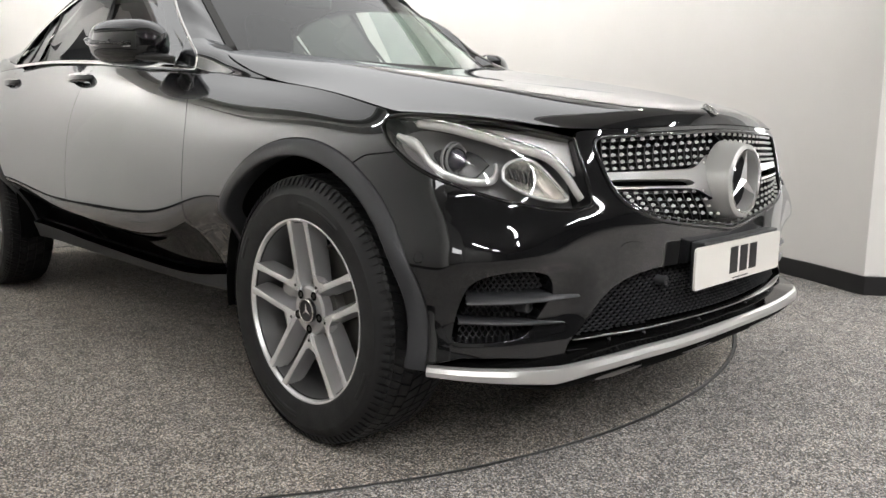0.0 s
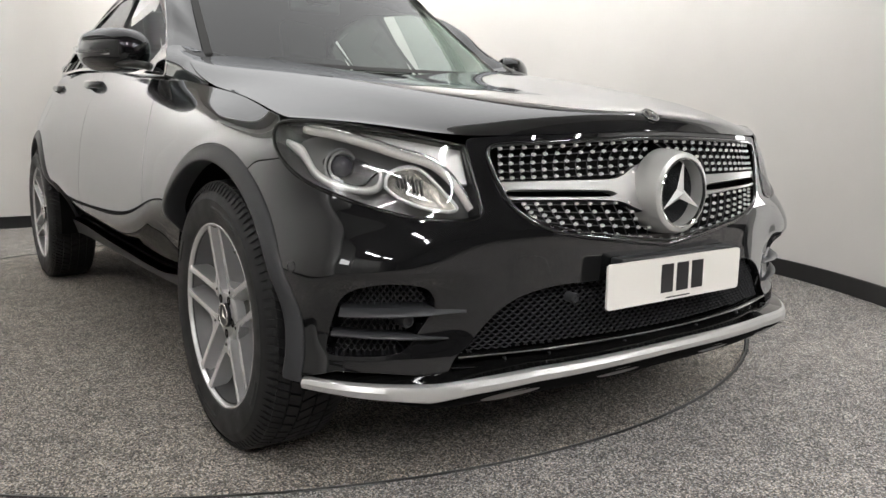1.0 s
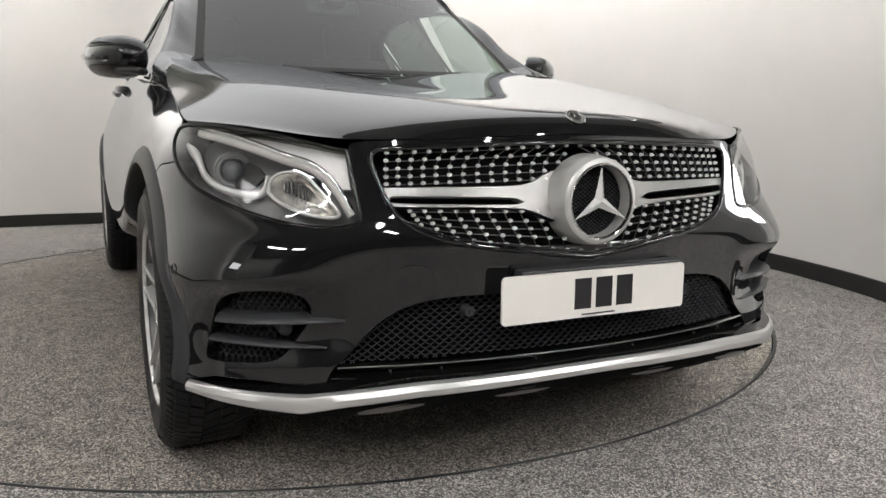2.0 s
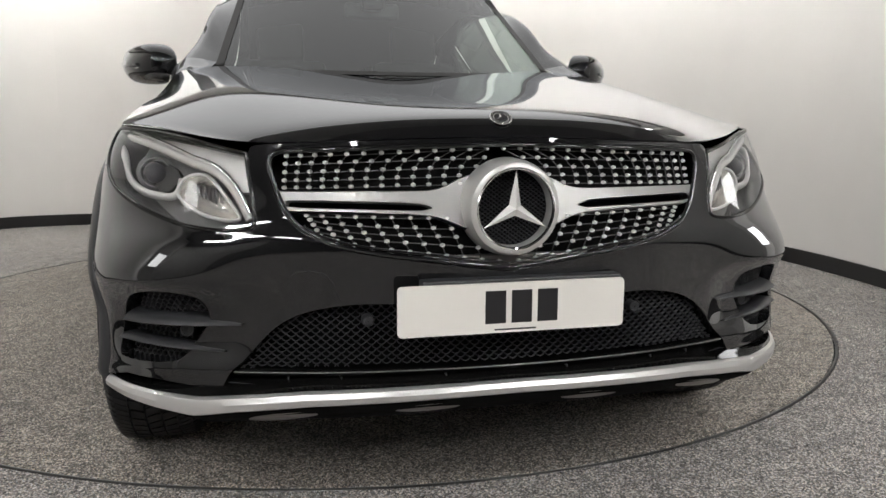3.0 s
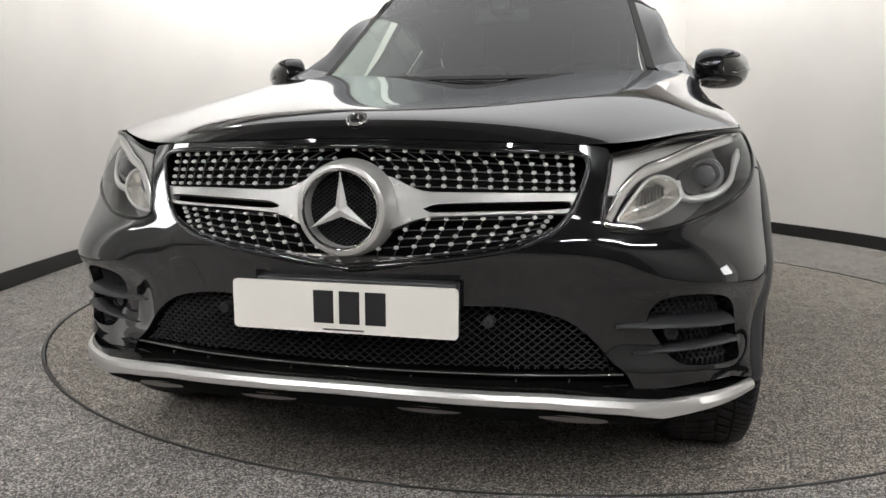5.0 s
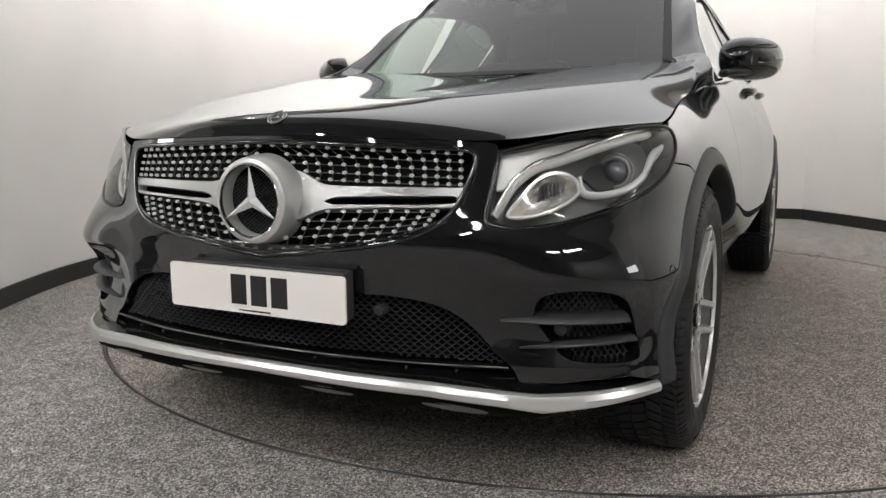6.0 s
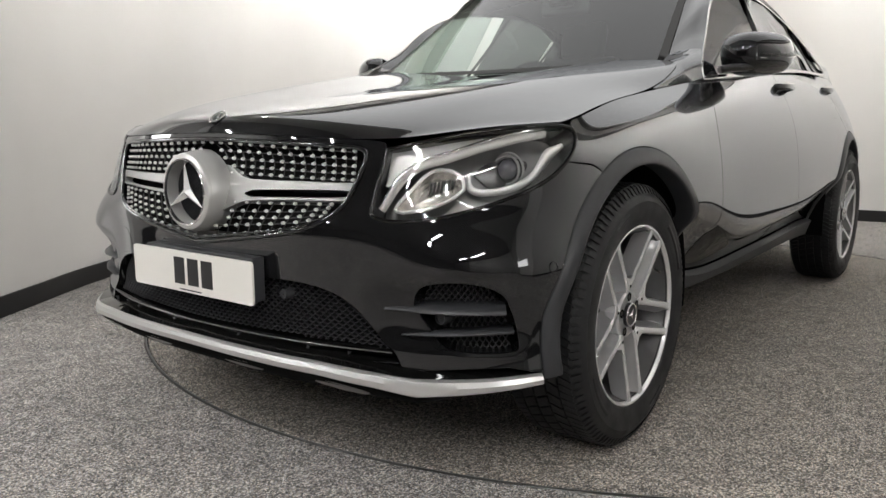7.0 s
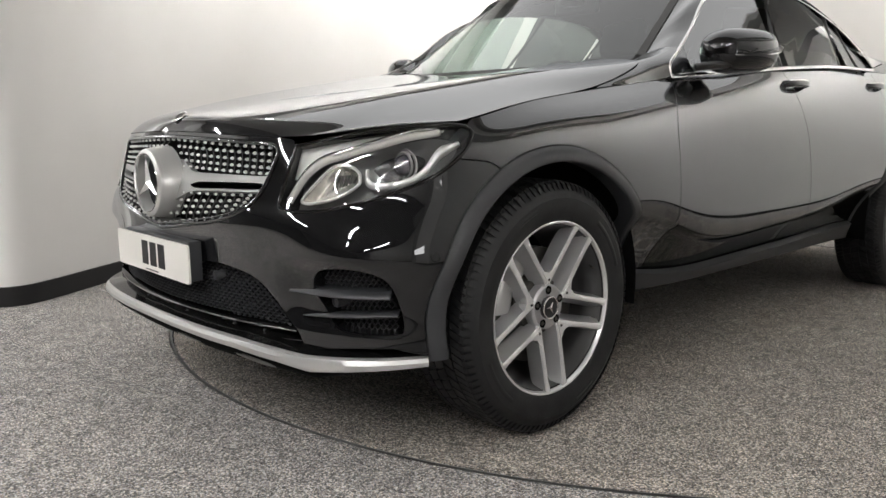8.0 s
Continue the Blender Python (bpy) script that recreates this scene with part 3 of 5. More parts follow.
flood = new("floodlight")
tagged(flood, "bright white floodlight on a bracket high on the wall", "floodlight")
flood.matrix_basis = pose(*FLOOD, 0, 0, -4)
bm = bmesh.new()
box(bm, (-.08, 0, -.13), (.08, .07, .13), .012)
part("body", bm, M_LAMPFRAME, flood)
bm = bmesh.new()
box(bm, (-.06, -.006, -.11), (.06, -.001, .11), .002)
part("diffuser", bm, M_FLOOD, flood)
bm = bmesh.new()
box(bm, (-.03, .071, -.02), (.03, .30, .02), .006)
part("bracket", bm, M_LAMPFRAME, flood)
# unseen plate added to block the lamp's mirror image in the side windows
bm = bmesh.new()
box(bm, (-.07, -.130, -.16), (.14, -.122, .22), .002)
box(bm, (.06, -.123, .150), (.075, .06, .165), .002)
part("baffle", bm, M_SKIRT, flood, "black plate added to keep the floodlight out of the window reflections")


# ---- the car ----
car = new("car")
car.location, car.rotation_euler = (.0075, 0, 0), (0, 0, .0052)
tagged(car, "glossy black coupe SUV parked on a carpeted turntable", "car")

HUB_F, HUB_R = (.78, .368), (3.653, .368)
ARCH_F, ARCH_R = (.784, .371), (3.652, .371)
R_OUT, R_IN = .457, .413

# outlines in station and level
HL_LOW = [(6.84, 6.92), (6.50, 6.63), (6.05, 6.37), (5.43, 6.14), (4.70, 5.90), (4.15, 5.70), (3.6, 5.57), (3.25, 5.58), (3.03, 5.76), (3.06, 6.38), (3.14, 6.95), (3.22, 7.66)]
HL_TOP = [(3.22, 7.66), (3.82, 7.80), (4.45, 7.90), (5.1, 7.96), (5.74, 8.0), (6.31, 8.01), (6.80, 7.97), (7.16, 7.80), (7.22, 7.52), (7.07, 7.19), (6.84, 6.92)]
hl_low, hl_top = smooth(HL_LOW), smooth(HL_TOP)
GRILLE = [(0, 7.80), (.9, 7.80), (2.0, 7.80), (2.6, 7.78), (2.82, 7.66), (2.88, 7.38), (2.84, 7.05), (2.73, 6.56), (2.58, 6.08), (2.30, 5.47), (1.93, 5.01), (1.45, 4.73), (.87, 4.51), (.4, 4.34), (0, 4.22)]
INTAKE = [(0, 3.5), (1.3, 3.5), (1.72, 3.5), (2.1, 3.42), (2.42, 3.28), (2.7, 3.05), (2.97, 2.7), (3.22, 2.3), (3.45, 1.98), (3.58, 1.52)]
FOG = [(3.80, 3.16), (3.84, 3.42), (4.02, 3.64), (4.5, 3.75), (5.02, 3.68), (5.38, 3.44), (5.58, 2.95), (5.68, 2.30), (5.52, 2.14), (4.9, 2.14), (4.45, 2.22), (4.22, 2.42), (4.08, 2.66), (3.92, 2.92), (3.80, 3.16)]


def both(half):
    """A closed outline from its half that runs from the centre line to the centre line."""
    h = np.asarray(half, float)
    m = h[::-1] * (-1, 1)
    return chain(h, m)


def arch_uv(centre, r, a0, a1, n=48):
    return on_side(arc(centre, r, a0, a1, n))


# front bumper
front_arch = arch_uv(ARCH_F, R_OUT, 187, 118.5)
half = chain([(0, 1.22), (1, 1.22), (2, 1.25), (3, 1.28), (3.7, 1.38), (4.8, 1.6), (5.5, 1.64)], [front_arch[0] + (0, 0)], front_arch,
             smooth([front_arch[-1], (7.4, 6.62), (6.84, 6.92)]), hl_low, smooth([(3.22, 7.66), (3.05, 7.93), (2, 8.0), (1, 8.0), (0, 8.0)]))
grille_hole = both(smooth(GRILLE)[::-1])
intake_half = chain([(0, 1.72), (1.5, 1.7), (2.6, 1.58), (3.40, 1.47), (3.58, 1.52)], smooth(INTAKE)[::-1])
intake_hole = both(intake_half)
fog_hole = smooth(FOG)[:-1]
panel("front_bumper", both(half), M_PAINT, car, (grille_hole, intake_hole, fog_hole, fog_hole * (-1, 1)), label="glossy black front bumper")

# front wings, doors, rear quarters, sills and arch trims
GAP_F = [(1.50, 1.03), (1.44, .93), (1.40, .81), (1.385, .64), (1.385, .49), (1.375, .385)]
GAP_M = [(2.33, 1.095), (2.37, 1.0), (2.40, .80), (2.40, .60), (2.385, .50), (2.375, .385)]
gap_f, gap_m = on_side(smooth(GAP_F, 6)), on_side(smooth(GAP_M, 6))
rear_arch_front = arch_uv(ARCH_R, R_OUT, 176, 100)
rear_arch_back = arch_uv(ARCH_R, R_OUT, 100, 5)
for s in (1, -1):
    flip = np.array((s, 1))
    wing = chain(smooth([(6.84, 6.92), (7.4, 6.62), front_arch[-1]]), arch_uv(ARCH_F, R_OUT, 118.5, 6), [gap_f[-1]], gap_f[::-1],
                 [(u, 8.0) for u in np.linspace(gap_f[0][0], 7.3, 40)], hl_top[-26:])
    panel("front_wing", wing * flip, M_PAINT, car, label="glossy black front wing")
    door = chain(gap_f, on_side([(x, .385) for x in np.linspace(1.375, 2.375, 20)]), gap_m[::-1], [(u, 8.0) for u in np.linspace(gap_m[0][0], gap_f[0][0], 30)])
    fd = panel("front_door", door * flip, M_PAINT, car)
    c_line = on_side(smooth([(3.42, 1.10), (3.42, 1.0), (3.46, .92), (3.572, .815)], 6))
    rdoor = chain(gap_m, on_side([(x, .385) for x in np.linspace(2.375, 3.2, 14)]), rear_arch_front, c_line[::-1], [(u, 8.0) for u in np.linspace(c_line[0][0], gap_m[0][0], 30)])
    rd = panel("rear_door", rdoor * flip, M_PAINT, car)
    quarter = chain(c_line, rear_arch_back, [(17.2, .8), (18, .6), (19, .6), (20, .6)], [(20, 8.0), (19, 8.0), (18, 8), (17, 8)], [(u, 8.0) for u in np.linspace(16.5, c_line[0][0], 10)])
    panel("rear_quarter", quarter * flip, M_PAINT, car, step=.05)
    # added overlay, less reflective than the paint, for the dark reflection low on the doors
    for a, b, owner in ((11.36, 13.53, fd), (13.63, 15.02, rd)):
        overlay = chain([(u, 3.72) for u in np.linspace(a, b, 40)], [(u, 1.62) for u in np.linspace(b, a, 40)])
        panel("door_dark_overlay", overlay * flip, M_PAINTDARK, owner, off=.0015, deep=.003, step=.03, label="gloss black overlay added to darken the lower door's reflections")
    sill = chain([(u, 1.55) for u in np.linspace(10.75, 15.1, 60)], [(u, .85) for u in np.linspace(15.1, 10.75, 60)])
    panel("sill_trim", sill * flip, M_TRIM, car, off=.036, deep=.03, step=.03, label="satin black plastic sill trim")
    for centre, a0, a1 in ((ARCH_F, 189, -12), (ARCH_R, 186, -6)):
        ang = np.radians(np.linspace(a0, a1, 90))
        rows = []
        for r, off in ((R_OUT - .001, -.012), (R_OUT - .001, .001), (R_OUT - .003, .004), (R_OUT - .020, .009), (R_IN + .005, .012), (R_IN, .010), (R_IN - .001, .002), (R_IN + .002, -.05)):
            y, z = centre[0] + r * np.cos(ang), centre[1] + r * np.sin(ang)
            uv = on_side(np.stack([y, z], 1))
            p, n = lift(skin_signed, uv[:, 0] * s, uv[:, 1])
            n[:, 2] = 0
            n /= np.linalg.norm(n, axis=1)[:, None]
            rows.append(p + n * off)
        sheet("wheel_arch_trim", np.array(rows), M_TRIM, car, label="matt black plastic wheel arch trim")
        yy = centre[0] + (R_IN + .03) * np.cos(np.radians(np.linspace(190, -9, 60)))
        zz = centre[1] + (R_IN + .03) * np.sin(np.radians(np.linspace(190, -9, 60)))
        xs = np.linspace(.50, .895, 6)
        g = np.array([[(s * x, y, z) for y, z in zip(yy, zz)] for x in xs])
        sheet("wheel_well_liner", g, M_LINER, car)
# bonnet
HOOD = [
    [(0, .088, .880), (0, .106, .907), (0, .135, .922), (0, .22, .940), (0, .45, .968), (0, .80, 1.004), (0, 1.13, 1.041), (0, 1.40, 1.071)],
    [(.22, .098, .878), (.22, .117, .902), (.22, .147, .918), (.218, .235, .939), (.215, .46, .974), (.21, .80, 1.013), (.205, 1.13, 1.051), (.20, 1.41, 1.083)],
    [(.42, .134, .866), (.42, .150, .885), (.418, .185, .904), (.41, .28, .933), (.40, .48, .977), (.40, .80, 1.022), (.40, 1.12, 1.066), (.39, 1.425, 1.101)],
    [(.58, .190, .852), (.58, .203, .866), (.575, .24, .887), (.565, .33, .922), (.56, .50, .972), (.565, .80, 1.023), (.58, 1.10, 1.069), (.58, 1.425, 1.110)],
    [(.73, .330, .880), (.727, .345, .890), (.715, .40, .910), (.700, .50, .940), (.695, .65, .974), (.710, .86, 1.009), (.740, 1.08, 1.044), (.757, 1.40, 1.095)],
    [(.848, .470, .897), (.847, .480, .900), (.843, .51, .906), (.838, .56, .919), (.834, .68, .940), (.835, .86, .964), (.833, 1.07, .988), (.800, 1.34, 1.066)],
]
hood_net = np.array(HOOD)
# the bonnet's rim follows the seam of wings, lamps and grille
rim_u = np.linspace(0, 12, 481)
rim = skin(rim_u, np.full(481, 8.0))
for i in range(5):
    k = np.argmin(np.where(rim_u < 7, np.abs(rim[:, 0] - hood_net[i, 0, 0]), 9))
    hood_net[i, 0] = rim[k] + ((0, -.004, -.002) if i < 4 else (0, .001, .006))
    hood_net[i, 1, 1] = max(hood_net[i, 1, 1], hood_net[i, 0, 1] + .012)
for q in range(7):
    k = np.argmin(np.where(rim_u > 6.6, np.abs(rim[:, 1] - hood_net[5, q, 1]), 9))
    hood_net[5, q] = rim[k] + (0, 0, .002)
hood_net = np.concatenate([hood_net[:0:-1] * (-1, 1, 1), hood_net])


hood_rows = cubic(hood_net, np.arange(0, 10 * FINE + 1) / FINE)
hood_grid = np.moveaxis(cubic(np.moveaxis(hood_rows, 1, 0), np.arange(0, 7 * FINE + 1) / FINE), 0, 1)
for axis in (0, 1):
    g = np.moveaxis(hood_grid, axis, 0)
    hood_grid = np.moveaxis(np.concatenate([2 * g[:1] - g[2:0:-1], g, 2 * g[-1:] - g[-2:-4:-1]]), 0, axis)
    hood_grid = softened(hood_grid, axis, (.32, .45)[axis] * FINE)


def hood(p, q):
    p, q = np.atleast_1d(np.asarray(p, float)), np.atleast_1d(np.asarray(q, float))
    return on_grid(hood_grid, (p + 5) * FINE + 2, q * FINE + 2)


FLATP, FLATQ = np.array((0, .22, .42, .58, .73, .85)), np.array((0, .035, .075, .17, .38, .72, 1.07, 1.36))


def flat_hood(pq):
    return np.stack([np.sign(pq[:, 0]) * np.interp(np.abs(pq[:, 0]), range(6), FLATP), np.interp(pq[:, 1], range(8), FLATQ)], 1)


def unflat_hood(ab):
    return np.stack([np.sign(ab[:, 0]) * np.interp(np.abs(ab[:, 0]), FLATP, range(6)), np.interp(ab[:, 1], FLATQ, range(8))], 1)


edge_q = np.linspace(0, 6.45, 60)
hood_half = chain([(p, 0) for p in np.linspace(0, 5, 50)], [(5, q) for q in edge_q], smooth([(5, 6.45), (4.9, 6.75), (4.6, 6.95), (4, 7), (3, 7)], 8), [(p, 7) for p in np.linspace(3, 0, 20)])
panel("bonnet", both(hood_half), M_PAINT, car, surf=hood, flat=flat_hood, unflat=unflat_hood, step=.011, edge=.012, deep=.022, gap=.0015, label="glossy black bonnet")

# ---- cabin ----
DLO = [(.824, 1.500, 1.040), (.815, 1.503, 1.086), (.780, 1.605, 1.135), (.755, 1.688, 1.180), (.728, 1.775, 1.230), (.708, 1.845, 1.287), (.692, 1.907, 1.336), (.665, 2.05, 1.402),
       (.648, 2.30, 1.447), (.635, 2.60, 1.460), (.632, 2.88, 1.443), (.656, 3.058, 1.397), (.686, 3.192, 1.343), (.730, 3.302, 1.266), (.776, 3.376, 1.184), (.805, 3.390, 1.134)]
BELT = [(.824, 1.500, 1.040), (.833, 1.699, 1.056), (.840, 1.916, 1.069), (.820, 2.43, 1.104), (.808, 2.92, 1.126), (.806, 3.34, 1.128), (.805, 3.390, 1.134)]


def screen(a, b):
    """The windscreen: a from -1 to 1 across, b from 0 at the cowl to 1 at the roof."""
    a, b = np.asarray(a, float), np.asarray(b, float)
    bow = 1 - a ** 2
    return np.stack([a * (.674 - .122 * b), 1.545 + .60 * b - .125 * bow * (1 - .3 * b), 1.098 + .43 * b + .012 * b * (1 - b) - .016 * bow * (1 - b) + .028 * bow * b], -1)


aa, bb = np.meshgrid(np.linspace(-1, 1, 41), np.linspace(-.06, 1, 30), indexing="ij")
sheet("windscreen", screen(aa, bb), M_SCREEN, car, "clear laminated windscreen")
frit = np.concatenate([screen(np.linspace(-1, -1, 20), np.linspace(1, 0, 20)), screen(np.linspace(-1, 1, 40), np.zeros(40)), screen(np.ones(20), np.linspace(0, 1, 20))])
inner = np.concatenate([screen(np.linspace(-.955, -.955, 20), np.linspace(1, .03, 20)), screen(np.linspace(-.955, .955, 40), np.full(40, .03)), screen(np.full(20, .955), np.linspace(.03, 1, 20))])
sheet("windscreen_border", np.array([frit, inner]) + (0, -.001, .003), M_RUBBER, car, "black printed windscreen border")
cowl = np.array([screen(np.linspace(-1, 1, 40), np.full(40, -.02)) + (0, .0, .004), screen(np.linspace(-1, 1, 40), np.full(40, -.10)) + (0, -.03, -.02)])
sheet("cowl_cover", cowl, M_LINER, car)

dlo, belt = smooth(DLO, 6), smooth(BELT, 6)
glass_terms = lambda y, z: np.stack([np.ones_like(y), y, z, y * y, z * z, y * z], -1)
ring_pts = np.concatenate([dlo, belt])
glass_fit = np.linalg.lstsq(glass_terms(ring_pts[:, 1], ring_pts[:, 2]), ring_pts[:, 0], rcond=None)[0]
glass_x = lambda y, z: glass_terms(np.asarray(y, float), np.asarray(z, float)) @ glass_fit
roof_mid = [(0, 2.06, 1.556), (0, 2.4, 1.598), (0, 2.9, 1.580), (0, 3.35, 1.50), (0, 3.8, 1.38), (0, 4.2, 1.25), (0, 4.45, 1.15)]
roof_side = [(.552, 2.145, 1.528), (.572, 2.45, 1.530), (.58, 2.9, 1.470), (.60, 3.3, 1.325), (.64, 3.7, 1.225), (.67, 4.1, 1.17), (.66, 4.4, 1.10)]
roof_l = np.array(roof_side) * (-1, 1, 1)
q1, q2 = np.array(roof_mid), np.array(roof_side)
mid1 = (q1 * .45 + q2 * .55) + (0, 0, .012)
sheet("roof", loft([roof_l, mid1 * (-1, 1, 1), q1, mid1, q2], 40, 33), M_PAINT, car, "glossy black roof")
for s in (1, -1):
    m = np.array((s, 1, 1))
    # windscreen pillar, roof rail and rear pillar in one swept frame
    outer = cubic(np.array(DLO[2:]), np.linspace(0, len(DLO) - 3, 16)) + (.006, -.006, .006)
    glass_edge = [tuple(screen(1.0, b)) for b in (.08, .11, .15, .2, .28, .4, .6, .8, 1.0)]
    rail = np.array(glass_edge + [(.575, 2.45, 1.532), (.58, 2.75, 1.502), (.585, 3.05, 1.425), (.61, 3.35, 1.312), (.65, 3.65, 1.235), (.70, 3.95, 1.195)])
    rail = cubic(rail, np.linspace(0, len(rail) - 1, 16))
    mid = outer * .55 + rail * .45 + (.012, -.010, .010)
    sheet("roof_pillar", loft([outer, mid, rail], 70, 12) * m, M_PAINT, car, "glossy black windscreen pillar and roof rail")
    under = [tuple(hood(p, q)[0] + (0, 0, -.006)) for p, q in ((5, 6.05), (4.85, 6.4), (4.5, 6.65), (4.25, 6.72), (4, 6.8))]
    low_edge = [under[0], tuple(skin(11.05, 8.0)[0] + (.002, 0, 0)), tuple(skin(11.4, 8.0)[0] + (.003, 0, 0)), (.828, 1.494, 1.040)]
    mid_edge = [under[1], (.804, 1.345, 1.054), (.808, 1.41, 1.070), (.821, 1.497, 1.090)]
    top_edge = [under[2], (.770, 1.390, 1.086), (.777, 1.47, 1.107), (.786, 1.599, 1.141)]
    over = np.array(DLO[2]) * .55 + screen(1.0, .08) * .45 + (.0153, -.0133, .0133)
    top2_edge = [under[3], (.734, 1.402, 1.091), (.739, 1.478, 1.108), tuple(over)]
    in_edge = [under[4], (.69, 1.415, 1.091), (.688, 1.48, 1.102), tuple(screen(1.0, .08))]
    sheet("cowl_corner", loft([low_edge, mid_edge, top_edge, top2_edge, in_edge], 24, 28) * m, M_PAINT, car)
    tail = [(.808, 3.385, 1.136), (.775, 3.60, 1.165), (.705, 3.945, 1.196), (.665, 4.30, 1.13)]
    root = [tuple(skin(u, 8.0)[0]) for u in (15.5, 15.9, 16.5, 17.4)]
    sheet("rear_pillar", loft([root, tail], 20, 8) * m, M_PAINT, car)
    # windows, all on one smooth sheet of glass
    def on_glass(pts, out):
        pts = np.array(pts, float)
        pts[..., 0] = glass_x(pts[..., 1], pts[..., 2]) + out
        return pts

    def pane(name, pts, mat_, label):
        pts = np.array(pts)
        c = pts.mean(0)
        g = np.array([c + (pts - c) * k for k in (1, .8, .6, .4, .2, .01)])
        sheet(name, on_glass(g, -.006) * m, mat_, car, label, closed_v=True)
    cut1, cut2 = 2.40, 3.03
    lo, hi = belt[::-1], dlo
    pane("front_side_window", np.concatenate([hi[hi[:, 1] < cut1 + .03], lo[lo[:, 1] < cut1]]), M_GLASS, "clear front side window")
    pane("rear_side_window", np.concatenate([hi[(hi[:, 1] > cut1 + .06) & (hi[:, 1] < cut2 + .06)], lo[(lo[:, 1] > cut1 + .02) & (lo[:, 1] < cut2)]]), M_TINT, "dark tinted rear side window")
    pane("quarter_window", np.concatenate([hi[hi[:, 1] > cut2 + .06], lo[lo[:, 1] > cut2]]), M_TINT, "dark tinted quarter window")
    for (y0, z0), (y1, z1), w in (((2.355, 1.105), (2.55, 1.45), .007), ((2.986, 1.126), (3.122, 1.38), .005), ((3.208, 1.129), (3.202, 1.336), .005)):
        bar = [np.stack([np.zeros(9), np.linspace(y0, y1, 9) + k, np.linspace(z0, z1, 9)], 1) for k in (-w, -w, w, w)]
        g = np.array([on_glass(b, d) for b, d in zip(bar, (-.015, -.001, -.001, -.015))])
        sheet("window_pillar", g * m, M_RUBBER, car)
    ring = np.concatenate([dlo, belt[::-1][1:-1]])
    sweep("window_trim", (ring + (.004, 0, 0)) * m, .0085, M_CHROME, car, "bright chrome window surround", sides=10, flat_by=.45, up=(s * .87, 0, .49), closed=True)
    tri = np.array([(.824, 1.508, 1.046), (.830, 1.56, 1.051), (.834, 1.64, 1.057), (.768, 1.655, 1.158), (.778, 1.625, 1.145), (.812, 1.515, 1.086)])
    g = np.array([tri.mean(0) + (tri - tri.mean(0)) * k for k in (1, .5, .01)])
    sheet("mirror_sail", on_glass(g, .001) * m, M_PAINT, car, closed_v=True)
    # door handles
    for y, z, x in ((2.385, 1.027, .856), (3.348, 1.040, .820)):
        grip = [(x - .012, y - .085, z + .004), (x + .012, y - .078, z + .006), (x + .03, y - .05, z + .008), (x + .036, y, z + .009), (x + .032, y + .06, z + .008), (x + .014, y + .085, z + .006), (x - .012, y + .092, z + .004)]
        sweep("door_handle", smooth(grip, 6) * m, .011, M_PAINT, car, "glossy black door handle with a chrome edge", sides=12, flat_by=1.35)
        sweep("handle_strip", (smooth(grip, 6)[6:-6] + (.003, 0, .013)) * m, .004, M_CHROME, car, sides=8)
        cup = [[(x + .006 - .030 * (1 - r ** 2), y - .005 + .075 * r * math.cos(a), z - .018 + .032 * r * math.sin(a)) for a in np.linspace(0, 2 * math.pi, 24, endpoint=False)] for r in (1, .8, .5, .05)]
        sheet("handle_cup", np.array(cup) * m, M_LINER, car, closed_v=True)

    # door mirror
    mirror = new("wing_mirror")
    mirror.parent = car
    a = np.linspace(0, 2 * math.pi, 40, endpoint=False)
    # an egg-shaped shell that opens backward
    rows = []
    for r, d in ((.03, -.104), (.25, -.101), (.5, -.090), (.75, -.066), (.90, -.040), (.97, -.015), (1.0, .02), (1.0, .055), (.97, .068), (.93, .066), (.92, .05)):
        cx, cz = np.cos(a), np.sin(a)
        ex = np.sign(cx) * np.abs(cx) ** .72 * .118 * r
        ez = np.sign(cz) * np.abs(cz) ** .80 * .078 * r
        ez = ez * (1 - .05 * (ex / .118))
        rows.append(np.stack([ex, np.full(40, d) + .02 * (ex / .118) ** 2, ez], 1))
    size = np.array((1.19, .74, 1.00))
    shell = np.array(rows) * size
    turn = np.array([[math.cos(1.03), -math.sin(1.03), 0], [math.sin(1.03), math.cos(1.03), 0], [0, 0, 1]])
    place = np.array((.942, 1.78, 1.132))
    sheet("mirror_shell", (shell @ turn.T + place) * m, M_PAINT, mirror, "glossy black mirror shell", closed_v=True)
    disc = np.array([np.stack([rows[-1][:, 0] * k, np.full(40, .05), rows[-1][:, 2] * k], 1) for k in (1, .5, .01)])
    sheet("mirror_glass", ((disc * size) @ turn.T + place) * m, M_MIRROR, mirror, "mirror glass", closed_v=True)
    ind = np.array([(-.06, -.083, -.008), (-.02, -.095, -.010), (.03, -.093, -.008), (.075, -.073, -.002), (.105, -.042, .006), (.119, .005, .014)])
    sweep("mirror_indicator", ((smooth(ind, 6) * size) @ turn.T + place) * m, .008, M_LENS, mirror, "clear indicator strip", sides=8, flat_by=.9)
    sweep("indicator_edge", (((smooth(ind, 6) + (0, .001, -.011)) * size) @ turn.T + place) * m, .0025, M_CHROME, mirror, sides=6)
    foot = [(.845, 1.62, 1.072), (.875, 1.645, 1.078), (.905, 1.70, 1.082), (.935, 1.75, 1.085)]
    sweep("mirror_foot", smooth(foot, 6) * m, .034, M_RUBBER, mirror, "satin black mirror foot", sides=14, flat_by=.42)

# ---- headlights ----
hl = chain(hl_low, hl_top)


def rail_on(pts, off, s, n=8):
    p = smooth(pts, n)
    q, nn = lift(skin_signed, p[:, 0] * s, p[:, 1])
    return q + nn * off


